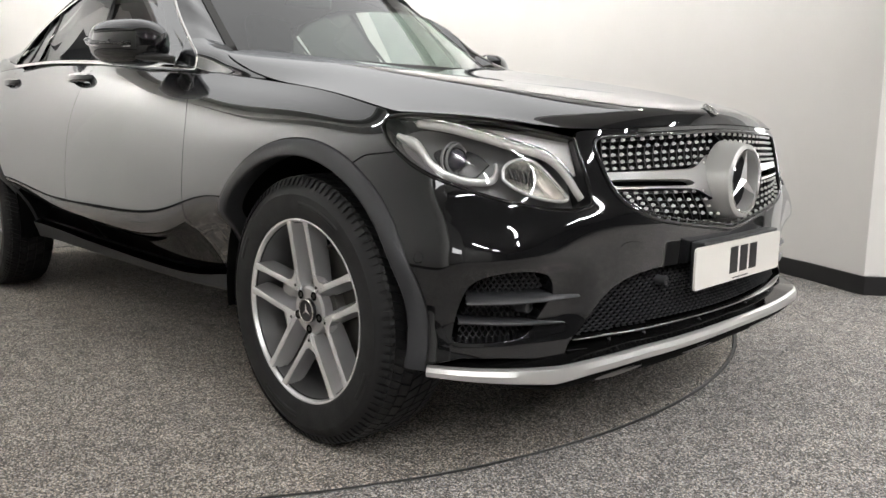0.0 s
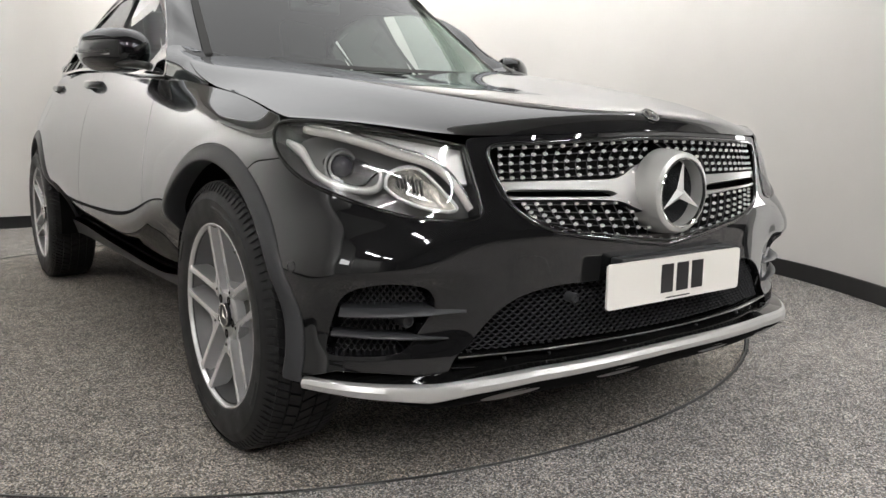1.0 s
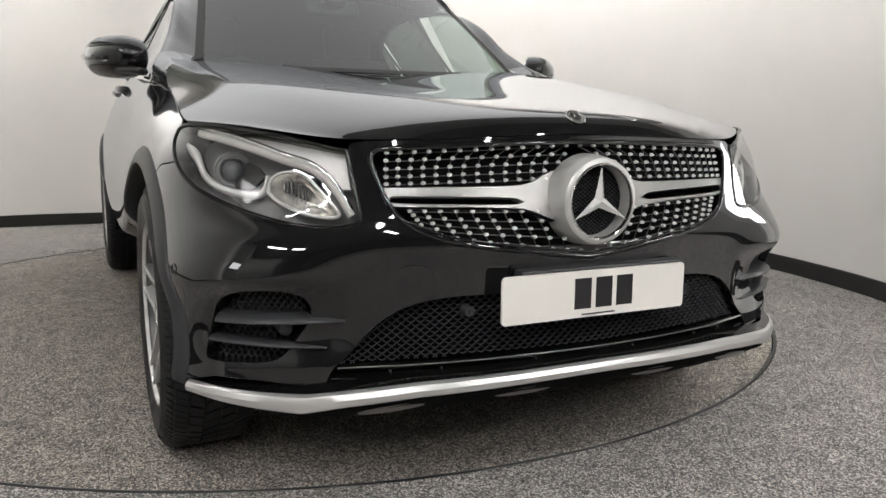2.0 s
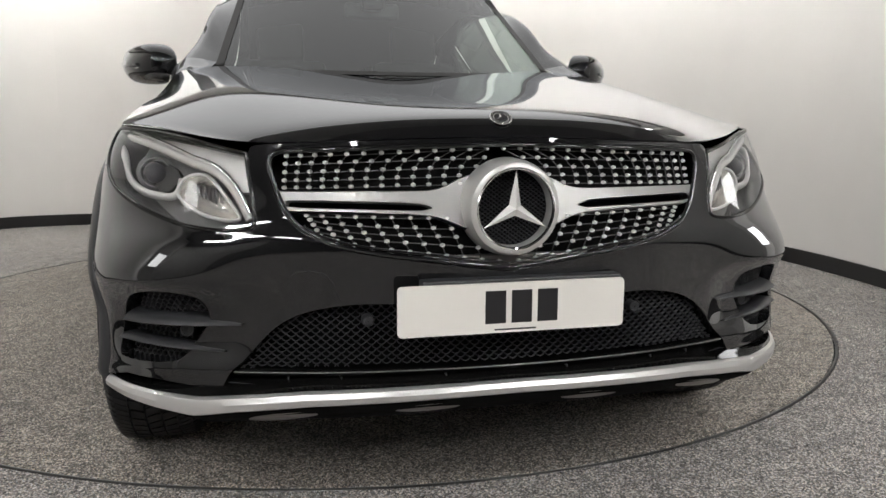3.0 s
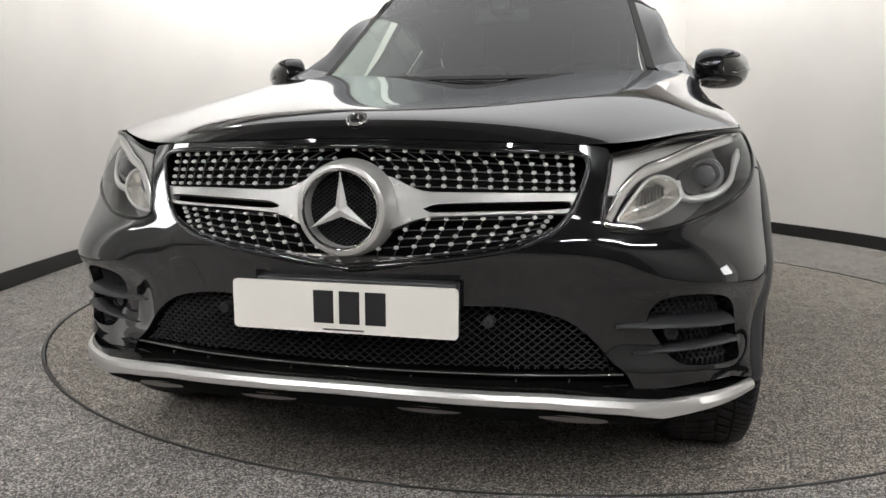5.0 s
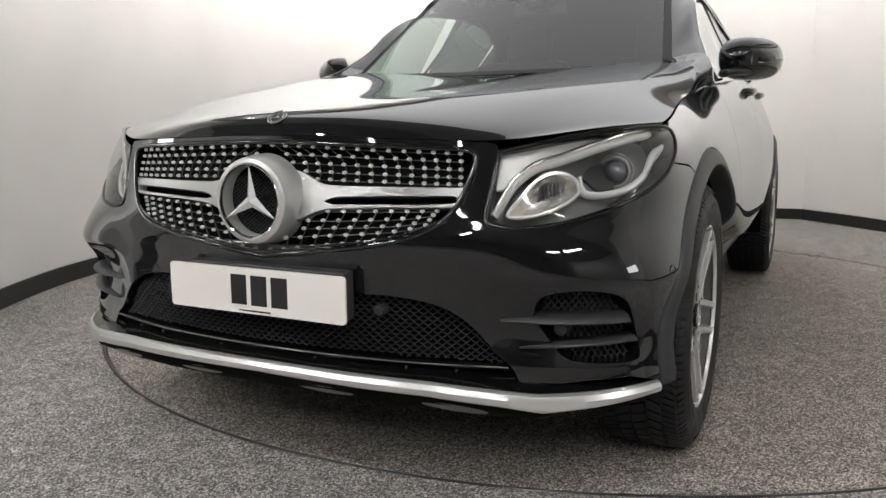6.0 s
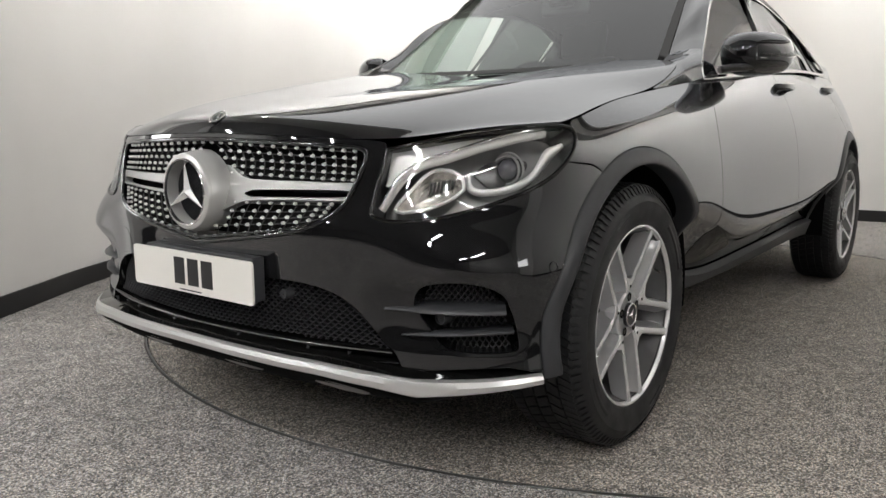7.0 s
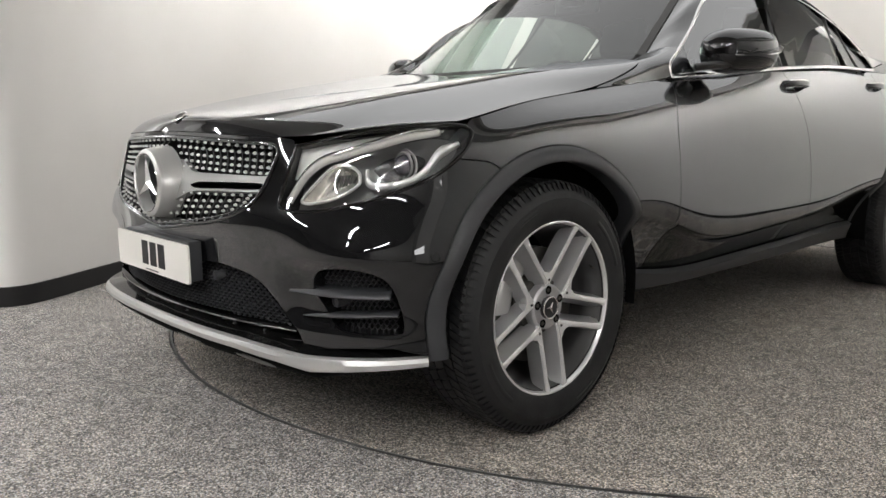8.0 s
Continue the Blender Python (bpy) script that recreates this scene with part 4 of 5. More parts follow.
for s in (1, -1):
    flip = np.array((s, 1))
    lamp = new("headlight")
    lamp.parent = car
    lamp["label"] = "clear LED headlight with dark housing"
    panel("headlight_lens", hl * flip, M_LENS, lamp, gap=.005, deep=.004, off=-.001, step=.02)
    panel("headlight_housing", hl * flip, M_LAMPGREY, lamp, gap=.004, deep=.002, off=-.082, step=.03)
    uv = unflat_skin(inset(resample(flat_skin(hl), .01), .004)[0])
    p, n = lift(skin_signed, uv[:, 0] * s, uv[:, 1])
    sheet("headlight_rim", np.array([p + n * o for o in (-.004, -.02, -.083)]), M_LAMPDARK, lamp, closed_v=True)
    seal = unflat_skin(inset(resample(flat_skin(hl), .01), .001)[0])
    p, n = lift(skin_signed, seal[:, 0] * s, seal[:, 1])
    sweep("headlight_seal", p - n * .002, .0055, M_PAINTDARK, lamp, "black rubber seal", sides=6, closed=True)
    # daylight guide: along the top, then down the inner edge
    guide = [(6.6, 7.84), (5.9, 7.76), (5.2, 7.59), (4.42, 7.34), (3.92, 7.19), (3.6, 6.92), (3.37, 6.54), (3.21, 6.14), (3.15, 5.98)]
    sweep("light_guide", rail_on(guide, -.020, s), .0095, M_GUIDE, lamp, "milky white daytime light guide", sides=10)
    sweep("light_guide_edge", rail_on([(u, v + .17) for u, v in guide], -.018, s), .005, M_CHROME, lamp, sides=8)
    top = chain(smooth([(6.8, 7.93), (5.95, 7.86), (5.2, 7.71), (4.42, 7.46), (3.92, 7.31), (3.56, 7.04), (3.33, 6.64)]), smooth([(3.16, 6.64), (3.20, 7.1), (3.25, 7.75)]), smooth([(3.8, 7.84), (4.5, 7.90), (5.3, 7.92), (6, 7.95), (6.6, 7.95)]))
    panel("headlight_brow", top * flip, M_LAMPPALE, lamp, gap=.001, deep=.012, off=-.028, step=.02, label="pale translucent upper trim")
    # lower reflector bowl, ribbed
    bowl = smooth([(4.72, 6.52), (4.69, 6.78), (4.50, 7.00), (4.16, 7.10), (3.92, 6.94), (3.66, 6.58), (3.42, 6.22), (3.36, 6.04), (3.50, 5.98), (3.76, 6.03), (4.08, 6.13), (4.50, 6.34), (4.72, 6.52)])[:-1]
    bowl_in = unflat_skin(inset(resample(flat_skin(bowl), .006), .016)[0])
    bowl_rim = unflat_skin(resample(flat_skin(bowl), .006))
    k = len(bowl_rim)
    rows = []
    for t, off in ((0, -.036), (.3, -.046), (.65, -.062), (1, -.072)):
        uvm = bowl_rim * (1 - t) + bowl_in[:k] * t
        q, nn = lift(skin_signed, uvm[:, 0] * s, uvm[:, 1])
        rows.append(q + nn * off)
    cen = rows[-1].mean(0)
    rows += [cen + (rows[-1] - cen) * .5, cen + (rows[-1] - cen) * .02]
    sheet("reflector", np.array(rows), M_REFLECT, lamp, "bright faceted reflector bowl", closed_v=True)
    q, nn = lift(skin_signed, bowl_rim[:, 0] * s, bowl_rim[:, 1])
    sweep("reflector_rim", q - nn * .034, .0040, M_LAMPBLADE, lamp, sides=8, closed=True)
    for i in range(7):
        u = 3.95 + i * .085
        sweep("reflector_rib", rail_on([(u, 6.42 + .03 * i), (u + .03, 6.60 + .03 * i), (u + .05, 6.80 + .015 * i)], -.064, s, 4), .0030, M_LAMPDARK, lamp, sides=6)
    # projector
    c0, cn = lift(skin_signed, np.array([5.70 * s]), np.array([7.05]))
    centre = c0[0] - cn[0] * .062
    ball = [[(math.cos(a) * math.sin(t) * .029, -math.cos(t) * .029, math.sin(a) * math.sin(t) * .029) for a in np.linspace(0, 2 * math.pi, 32, endpoint=False)] for t in np.linspace(.02, 1.7, 12)]
    sheet("projector_lens", np.array(ball) + centre, M_BALL, lamp, "glass projector lens", closed_v=True)
    for r0, dy in ((.034, -.004), (.040, .006)):
        sweep("projector_ring", [(centre[0] + r0 * math.cos(a), centre[1] + dy, centre[2] + r0 * math.sin(a)) for a in np.linspace(0, 2 * math.pi, 40, endpoint=False)], .0032, M_LAMPGREY, lamp, sides=8, up=(0, 1, 0), closed=True)
    hook = smooth([(4.82, 6.95), (4.84, 6.62), (4.98, 6.48), (5.3, 6.44), (5.68, 6.46), (6.0, 6.57), (6.24, 6.76), (6.44, 7.08), (6.62, 7.28), (7.0, 7.44)])
    q, nn = lift(skin_signed, hook[:, 0] * s, hook[:, 1])
    sink = np.interp(hook[:, 0], (5.2, 6.6), (.052, .026))[:, None]
    sweep("lamp_blade", q - nn * sink, .0062, M_LAMPBLADE, lamp, "silver hooked lamp blade", sides=10, flat_by=1.5, taper=np.interp(np.linspace(0, 1, len(hook)), (0, .2, .7, .9, 1), (.8, 1, 1, 1.5, .7)))
    bez = smooth([(4.92, 7.0), (5.2, 7.35), (5.8, 7.48), (6.25, 7.25), (6.08, 6.82), (5.7, 6.62), (5.25, 6.58), (4.92, 7.0)])[:-1]
    panel("projector_bezel", bez * flip, M_LAMPDARK, lamp, gap=.001, deep=.01, off=-.068, step=.02)

# ---- radiator grille ----
grille = new("radiator_grille")
grille.parent = car
grille["label"] = "black grille with rows of bright studs and a central star"
panel("grille_backing", grille_hole, M_LINER, grille, off=-.055, gap=-.01, step=.05, deep=.002)
p, n = lift(skin_signed, grille_hole[:, 0], grille_hole[:, 1])
sheet("grille_well", np.array([p + n * o for o in (.0, -.02, -.056)]), M_PAINTDARK, grille, closed_v=True)
edge_uv = unflat_skin(inset(resample(flat_skin(grille_hole), .01), .006)[0])
p, n = lift(skin_signed, edge_uv[:, 0], edge_uv[:, 1])
sweep("grille_frame", p + n * .000, .0055, M_PAINT, grille, "glossy black grille frame", sides=10, closed=True)
low = edge_uv[(edge_uv[:, 1] < 5.6)]
low = low[np.argsort(low[:, 0])]
low2 = unflat_skin(flat_skin(low) + (0, .011))
p, n = lift(skin_signed, low2[:, 0], low2[:, 1])
sweep("grille_chrome_line", p + n * .002, .0028, M_PAINT, grille, "thin black line along the lower edge", sides=8)
STAR = np.array((0, .014, .720))
bottom_v = lambda u: np.interp(u, smooth(GRILLE[8:], 10)[::-1][:, 0], smooth(GRILLE[8:], 10)[::-1][:, 1])
spots = []


def stud_uv(upper, r, k):
    """Station and level of the stud in column k of row r (0 to 4, downward) of the upper or lower field."""
    if upper:
        u1 = .2 * k
        return u1 + (0, .23, .33, .36, .36)[r] * max(0, 1 - u1 / 2.75), (7.60, 7.37, 7.13, 6.92, 6.74)[r] + (.04 if r == 0 else 0) * max(0, 1 - u1 / 1.4)
    u = .2 * k + .10 - .047 * r
    top_v, low_v = 5.93 + .065 * u, float(bottom_v(max(0, u))) + .22
    return u, top_v + (low_v - top_v) * r / 4


for s in (1, -1):
    for upper in (True, False):
        grid = {}
        for r in range(5):
            for k in range(15):
                u, v = stud_uv(upper, r, k)
                if u < -.02 or (s < 0 and abs(u) < .02) or u > (2.76 if upper else 2.50 - .09 * r):
                    continue
                x = skin(abs(u), v)[0]
                if math.hypot(x[0], x[2] - STAR[2]) < .106:
                    continue
                grid[r, k] = (u * s, v)
        spots += list(grid.values())
        for r in range(5):
            run = [grid[r, k] for k in range(15) if (r, k) in grid]
            if len(run) > 1:
                q, nn = lift(skin_signed, np.array(run)[:, 0], np.array(run)[:, 1])
                sweep("grille_wire", q - nn * .016, .0015, M_WIRE, grille, sides=6)
        for k in range(15):
            run = [grid[r, k] for r in range(5) if (r, k) in grid]
            if len(run) > 1:
                q, nn = lift(skin_signed, np.array(run)[:, 0], np.array(run)[:, 1])
                sweep("grille_wire", q - nn * .017, .0014, M_WIRE, grille, sides=5)
gem = bmesh.new()
bmesh.ops.create_cone(gem, cap_ends=True, segments=6, radius1=.0058, radius2=.0040, depth=.006, matrix=Matrix.Rotation(math.pi / 2, 4, "X") @ Matrix.Diagonal((1.12, .84, 1, 1)))
gem_me = bpy.data.meshes.new("stud")
gem.to_mesh(gem_me)
gem.free()
gem_me.materials.append(M_STUD)
uvs = np.array(spots)
q, nn = lift(skin_signed, uvs[:, 0], uvs[:, 1])
for p, n in zip(q - nn * .006, nn):
    ob = new("stud", gem_me)
    ob.parent = grille
    ob.location = p
    ob.rotation_euler = (0, 0, math.atan2(n[0], -n[1]))
# silver double blade on either side of the star
for s in (1, -1):
    flip = np.array((s, 1))
    blade = chain(smooth([(.33, 6.93), (.44, 6.90), (.56, 6.82), (.70, 6.69), (.86, 6.61), (1.11, 6.60), (1.7, 6.62), (2.70, 6.65)]), smooth([(2.70, 6.65), (2.68, 6.45), (2.62, 6.28), (2.5, 6.19)], 4), smooth([(2.5, 6.19), (1.7, 6.15), (1.11, 6.09), (.87, 6.04), (.72, 5.93), (.58, 5.76), (.46, 5.62), (.34, 5.56)]))
    slot = smooth([(.84, 6.235), (.95, 6.325), (1.11, 6.365), (1.7, 6.415), (2.47, 6.455), (2.58, 6.39), (2.5, 6.27), (1.7, 6.210), (1.05, 6.165), (.93, 6.175), (.84, 6.235)])[:-1]
    panel("grille_blade", blade * flip, M_SILVER, grille, (slot * flip,), gap=.0, off=-.004, deep=.022, step=.012, edge=.006, label="satin silver grille blade")
ring = [(-.002, .1015), (.004, .1015), (.010, .0995), (.014, .094), (.0155, .088), (.0150, .0855), (.008, .0835), (-.03, .0830)]
lathe("star_ring", ring, M_RING, grille, "satin silver ring", axis="y").location = STAR
lathe("star_collar", [(.004, .1005), (-.004, .1030), (-.018, .1055), (-.034, .1075), (-.06, .1085)], M_RING, grille, "satin silver collar that runs into the blades", axis="y").location = STAR
lathe("star_ring_edge", [(.0155, .0885), (.0175, .0865), (.0165, .0842), (.010, .0832)], M_CHROME, grille, axis="y").location = STAR
lathe("star_backing", [(-.026, .084), (-.026, .04), (-.026, .002)], M_LINER, grille, axis="y").location = STAR
bm = bmesh.new()
centre_f, centre_b = bm.verts.new((0, -.016, 0)), bm.verts.new((0, .002, 0))
tips, shoulders = [], []
for k in range(3):
    a = math.pi / 2 + k * 2 * math.pi / 3
    tips.append(bm.verts.new((math.cos(a) * .084, -.010, math.sin(a) * .084)))
    b = a + math.pi / 3
    shoulders.append(bm.verts.new((math.cos(b) * .0155, -.004, math.sin(b) * .0155)))
for k in range(3):
    bm.faces.new((centre_f, tips[k], shoulders[k]))
    bm.faces.new((centre_f, shoulders[k - 1], tips[k]))
    bm.faces.new((centre_b, shoulders[k], tips[k]))
    bm.faces.new((centre_b, tips[k], shoulders[k - 1]))
part("star", bm, M_STAR, grille, "chrome three-pointed star").location = STAR


def mesh_net(name, uv_poly, off, cell, material, parent, wire=.0016, label=""):
    """A woven diamond net of thin bars, clipped to an outline on the body side."""
    ab = flat_skin(uv_poly)
    lo, hi = ab.min(0), ab.max(0)
    w, h = cell
    segs = []
    rows = int((hi[1] - lo[1]) / h) + 2
    cols = int((hi[0] - lo[0]) / w) + 2
    for j in range(rows):
        for i in range(cols):
            x, y = lo[0] + (i + (j % 2) * .5) * w, lo[1] + j * h
            segs += [((x, y), (x + w * .30, y + h * .32)), ((x + w * .30, y + h * .32), (x + w * .5, y + h)), ((x, y), (x - w * .30, y + h * .32)), ((x - w * .30, y + h * .32), (x - w * .5, y + h))]
    segs = np.array(segs)
    keep = inside(ab, segs[:, 0]) & inside(ab, segs[:, 1])
    segs = segs[keep]
    if not len(segs):
        return None
    a, b = unflat_skin(segs[:, 0]), unflat_skin(segs[:, 1])
    pa, na = lift(skin_signed, a[:, 0], a[:, 1])
    pb, nb = lift(skin_signed, b[:, 0], b[:, 1])
    pa, pb = pa + na * off, pb + nb * off
    t = pb - pa
    side = np.cross(t, na)
    side /= np.linalg.norm(side, axis=1)[:, None]
    v, f = [], []
    for k in range(len(segs)):
        i = len(v)
        for p, n in ((pa[k], na[k]), (pb[k], nb[k])):
            v += [p + side[k] * wire * .9 - n * .006, p + side[k] * wire * .35 + n * wire, p - side[k] * wire * .35 + n * wire, p - side[k] * wire * .9 - n * .006]
        f += [(i, i + 1, i + 5, i + 4), (i + 1, i + 2, i + 6, i + 5), (i + 2, i + 3, i + 7, i + 6)]
    ob = put(name, v, f, material, parent, None, label, smooth_faces=False)
    ob["kind"] = "stuff"
    return ob


# dark waffle plate behind the star: crossed ribs on the backing disc
v, f = [], []
for turn_ in (.62, -.62):
    ca, sa = math.cos(turn_), math.sin(turn_)
    for d in np.arange(-.078, .079, .0075):
        reach = math.sqrt(max(0, .081 ** 2 - d * d))
        i = len(v)
        for e in (-reach, reach):
            v += [(ca * e - sa * (d + w), y, sa * e + ca * (d + w)) for w, y in ((-.0016, .0262), (0, .0222), (.0016, .0262))]
        f += [(i, i + 1, i + 4, i + 3), (i + 1, i + 2, i + 5, i + 4)]
put("star_waffle", v, f, M_TRIM, grille, None, "dark waffle plate", smooth_faces=False).location = STAR
# pale crash beam far behind the lower grille
bm = bmesh.new()
box(bm, (-.20, .066, .582), (.20, .080, .612), .004)
part("crash_beam", bm, M_SILVERDARK, grille, "dull metal beam")

# ---- lower intake ----
intake = new("lower_intake")
intake.parent = car
intake["label"] = "black lower air intake with honeycomb mesh"
panel("intake_backing", intake_hole, M_LINER, intake, off=-.10, gap=-.02, step=.06, deep=.002)
p, n = lift(skin_signed, intake_hole[:, 0], intake_hole[:, 1])
sheet("intake_well", np.array([p + n * o for o in (.0, -.01, -.05, -.10)]), M_PAINTDARK, intake, closed_v=True)
net_half = chain([(0, 2.16), (1.5, 2.14), (2.6, 2.10), (3.33, 2.02)], [(3.33, 2.02)], (smooth(INTAKE)[::-1])[10:])
mesh_net("intake_mesh", both(net_half), -.022, (.0225, .0066), M_TRIM, intake, .0014, "black honeycomb mesh")
bar = np.array([(u, 2.08 - .045 * (abs(u) / 3.4) ** 2) for u in np.linspace(-3.40, 3.40, 80)])
q, nn = lift(skin_signed, bar[:, 0], bar[:, 1])
sheet("intake_bar", np.array([q + nn * -.05, q + nn * .0, q + nn * .001 - (0, 0, .004), q - (0, 0, .012) - nn * .004, q - (0, 0, .012) - nn * .05]), M_PAINTDARK, intake, "gloss black cross bar")
# silver rod paints the highlight along the bar's glossy edge
q, nn = lift(skin_signed, bar[:, 0], bar[:, 1])
sweep("bar_edge_highlight", q + nn * .001 - (0, 0, .003), .0016, M_SILVERDARK, intake, sides=6)
for u in (-2.6, -1.9, -.72, .72, 1.9, 2.6):
    q, nn = lift(skin_signed, np.array([u, u]), np.array([2.0, 1.66]))
    sweep("intake_rib", q - nn * .016, .0026, M_TRIM, intake, sides=6, up=(0, 1, 0), flat_by=3)
q, nn = lift(skin_signed, np.linspace(-3.5, 3.5, 60), np.full(60, 1.64))
sheet("intake_floor", np.array([q + nn * .0, q - nn * .10]), M_TRIM, intake)
for s in (1, -1):
    c0, cn = lift(skin_signed, np.array([1.575 * s]), np.array([3.18]))
    sensor = lathe("parking_sensor", [(-.02, .0125), (.006, .0125), (.008, .0115), (.0085, .009), (.007, .0085), (.0075, .002)], M_TRIM, intake, "round black parking sensor", segments=24, axis="y")
    sensor.location = c0[0] + cn[0] * .002
    c0, cn = lift(skin_signed, np.array([6.24 * s]), np.array([4.12]))
    sensor = lathe("parking_sensor", [(-.01, .0135), (.0015, .0135), (.002, .0110), (.0005, .0105), (.001, .002)], M_PAINT, car, "round black parking sensor", segments=24, axis="y")
    sensor.location = c0[0] - cn[0] * .001
    sensor.rotation_euler = (0, 0, math.atan2(cn[0][0], -cn[0][1]))
# towing eye cover
cover = chain(smooth([(-2.42, 3.42), (-2.46, 3.8), (-2.5, 4.2), (-2.36, 4.33), (-2.1, 4.3), (-1.98, 4.1), (-1.92, 3.8), (-1.86, 3.58)]), [(-2.1, 3.5)])
panel("tow_cover", cover, M_PAINT, car, off=.0008, gap=.002, deep=.002, step=.02)

# ---- side air curtains ----
for s in (1, -1):
    flip = np.array((s, 1))
    curtain = new("side_vent")
    curtain.parent = car
    curtain["label"] = "black side vent with mesh and two slats"
    p, n = lift(skin_signed, fog_hole[:, 0] * s, fog_hole[:, 1])
    shrink = unflat_skin(inset(resample(flat_skin(fog_hole), .012), .02)[0])
    ps, ns = lift(skin_signed, unflat_skin(resample(flat_skin(fog_hole), .012))[:, 0] * s, unflat_skin(resample(flat_skin(fog_hole), .012))[:, 1])
    pi, ni = lift(skin_signed, shrink[:, 0] * s, shrink[:, 1])
    sheet("vent_well", np.array([ps, ps - ns * .012, pi - ni * .045, pi - ni * .06]), M_PAINT, curtain, closed_v=True)
    panel("vent_backing", unflat_skin(inset(resample(flat_skin(fog_hole), .012), .01)[0]) * flip, M_PAINTDARK, curtain, off=-.052, gap=.0, step=.03, deep=.002)
    for net in ([(3.90, 3.16), (3.94, 3.40), (4.08, 3.58), (4.5, 3.68), (5.0, 3.60), (5.30, 3.38), (5.42, 3.12)],
                [(4.25, 3.00), (5.44, 3.02), (5.54, 2.66), (4.25, 2.62)],
                [(4.20, 2.56), (5.54, 2.60), (5.60, 2.24), (5.45, 2.18), (4.9, 2.18), (4.5, 2.26), (4.28, 2.42)]):
        mesh_net("vent_mesh", np.array(net) * flip, -.026, (.017, .0075), M_TRIM, curtain, .0016, "black honeycomb mesh")
        panel("mesh_frame", np.array(net) * flip, M_LINER, curtain, off=-.036, gap=-.004, step=.03, deep=.004)
    # slats: each runs inward past the opening into a thin tip that stands off the bumper
    for (u0, v0), (u1, v1) in (((3.26, 3.06), (5.46, 3.07)), ((3.56, 2.46), (5.60, 2.60))):
        us = np.linspace(u0, u1, 48)
        vs = np.interp(us, (u0, u1), (v0, v1))
        q, nn = lift(skin_signed, us * s, vs)
        wide = np.clip((us - u0) / .75, 0, 1)[:, None]
        deep_ = .004 + .040 * wide ** 1.5
        out = .010 + .008 * wide
        hgt = np.array((0, 0, 1.0)) * (.25 + .75 * wide)
        sheet("vent_slat", np.array([q - nn * deep_ + hgt * .014, q + nn * out * .2 + hgt * .010, q + nn * out + hgt * .002, q + nn * out - hgt * .0015, q + nn * out * .5 - hgt * .004, q - nn * deep_ - hgt * .004]), M_TRIM, curtain, "satin black slat with a thin edge", closed_u=True)
    c0, cn = lift(skin_signed, np.array([4.28 * s]), np.array([2.86]))
    sensor = lathe("vent_sensor", [(-.04, .016), (.004, .016), (.008, .014), (.008, .011), (.004, .0105), (.005, .001)], M_TRIM, curtain, "round black sensor", segments=24, axis="y")
    sensor.location = c0[0] - cn[0] * .012

# ---- silver lip and lower valance ----
LIP = [(0, -.018), (.2, -.010), (.4, .012), (.55, .048), (.64, .082), (.682, .102), (.72, .125), (.79, .178), (.85, .246), (.897, .325)]
lip = softened(smooth(LIP, 8), 0, 3.0)
ztop = np.interp(lip[:, 0], (0, .45, .58, .68, .90), (.341, .334, .324, .314, .312))
zbot = np.interp(lip[:, 0], (0, .45, .60, .69, .90), (.314, .304, .290, .275, .288))
full = np.concatenate([lip[::-1] * (-1, 1), lip[1:]])
zt, zb = np.concatenate([ztop[::-1], ztop[1:]]), np.concatenate([zbot[::-1], zbot[1:]])
d = np.gradient(full, axis=0)
nrm = np.stack([d[:, 1], -d[:, 0]], 1)
nrm /= np.linalg.norm(nrm, axis=1)[:, None]


def lip_row(push, z):
    return np.concatenate([full + nrm * push, z[:, None]], 1)


sheet("front_lip", np.array([lip_row(-.05, zt + .010), lip_row(-.012, zt + .004), lip_row(-.002, zt - .002), lip_row(.003, zt * .55 + zb * .45), lip_row(.001, zb + .003), lip_row(-.004, zb), lip_row(-.05, zb + .004)]), M_LIP, car, "bright silver front lip").data.set_sharp_from_angle(angle=radians(28))
keep_v = np.abs(full[:, 0]) < .84
drop = 1 - (np.abs(full[:, 0]) / .86).clip(0, 1) ** 5
sheet("lower_valance", np.array([lip_row(-.010, zb + .004), lip_row(-.016, zb + .002 - .020 * drop), lip_row(-.05, zb - .045 * drop), lip_row(-.16, zb - .065 * drop), lip_row(-.40, zb - .07 * drop)])[:, keep_v], M_LINER, car, "satin black lower valance")
sheet("lip_shelf", np.array([lip_row(-.010, zt + .004), lip_row(-.06, zt + .012), lip_row(-.10, zt + .03)]), M_PAINTDARK, car)
for x in (-.50, -.19, .19, .50):
    g = []
    for r in (1, .85, .4, .02):
        row = []
        for a in np.linspace(0, 2 * math.pi, 28, endpoint=False):
            px = x + .075 * r * math.cos(a) * (1 if abs(math.cos(a)) < .9 else .97)
            y0 = np.interp(px, full[:, 0], full[:, 1])
            z0 = np.interp(px, full[:, 0], zb)
            row.append((px, y0 + .024 - .010 * math.sin(a) * r, z0 - .024 + .011 * math.sin(a) * r - .003 * (1 - r)))
        g.append(row)
    sheet("valance_insert", np.array(g), M_SILVERDARK, car, "dull silver valance insert", closed_v=True)

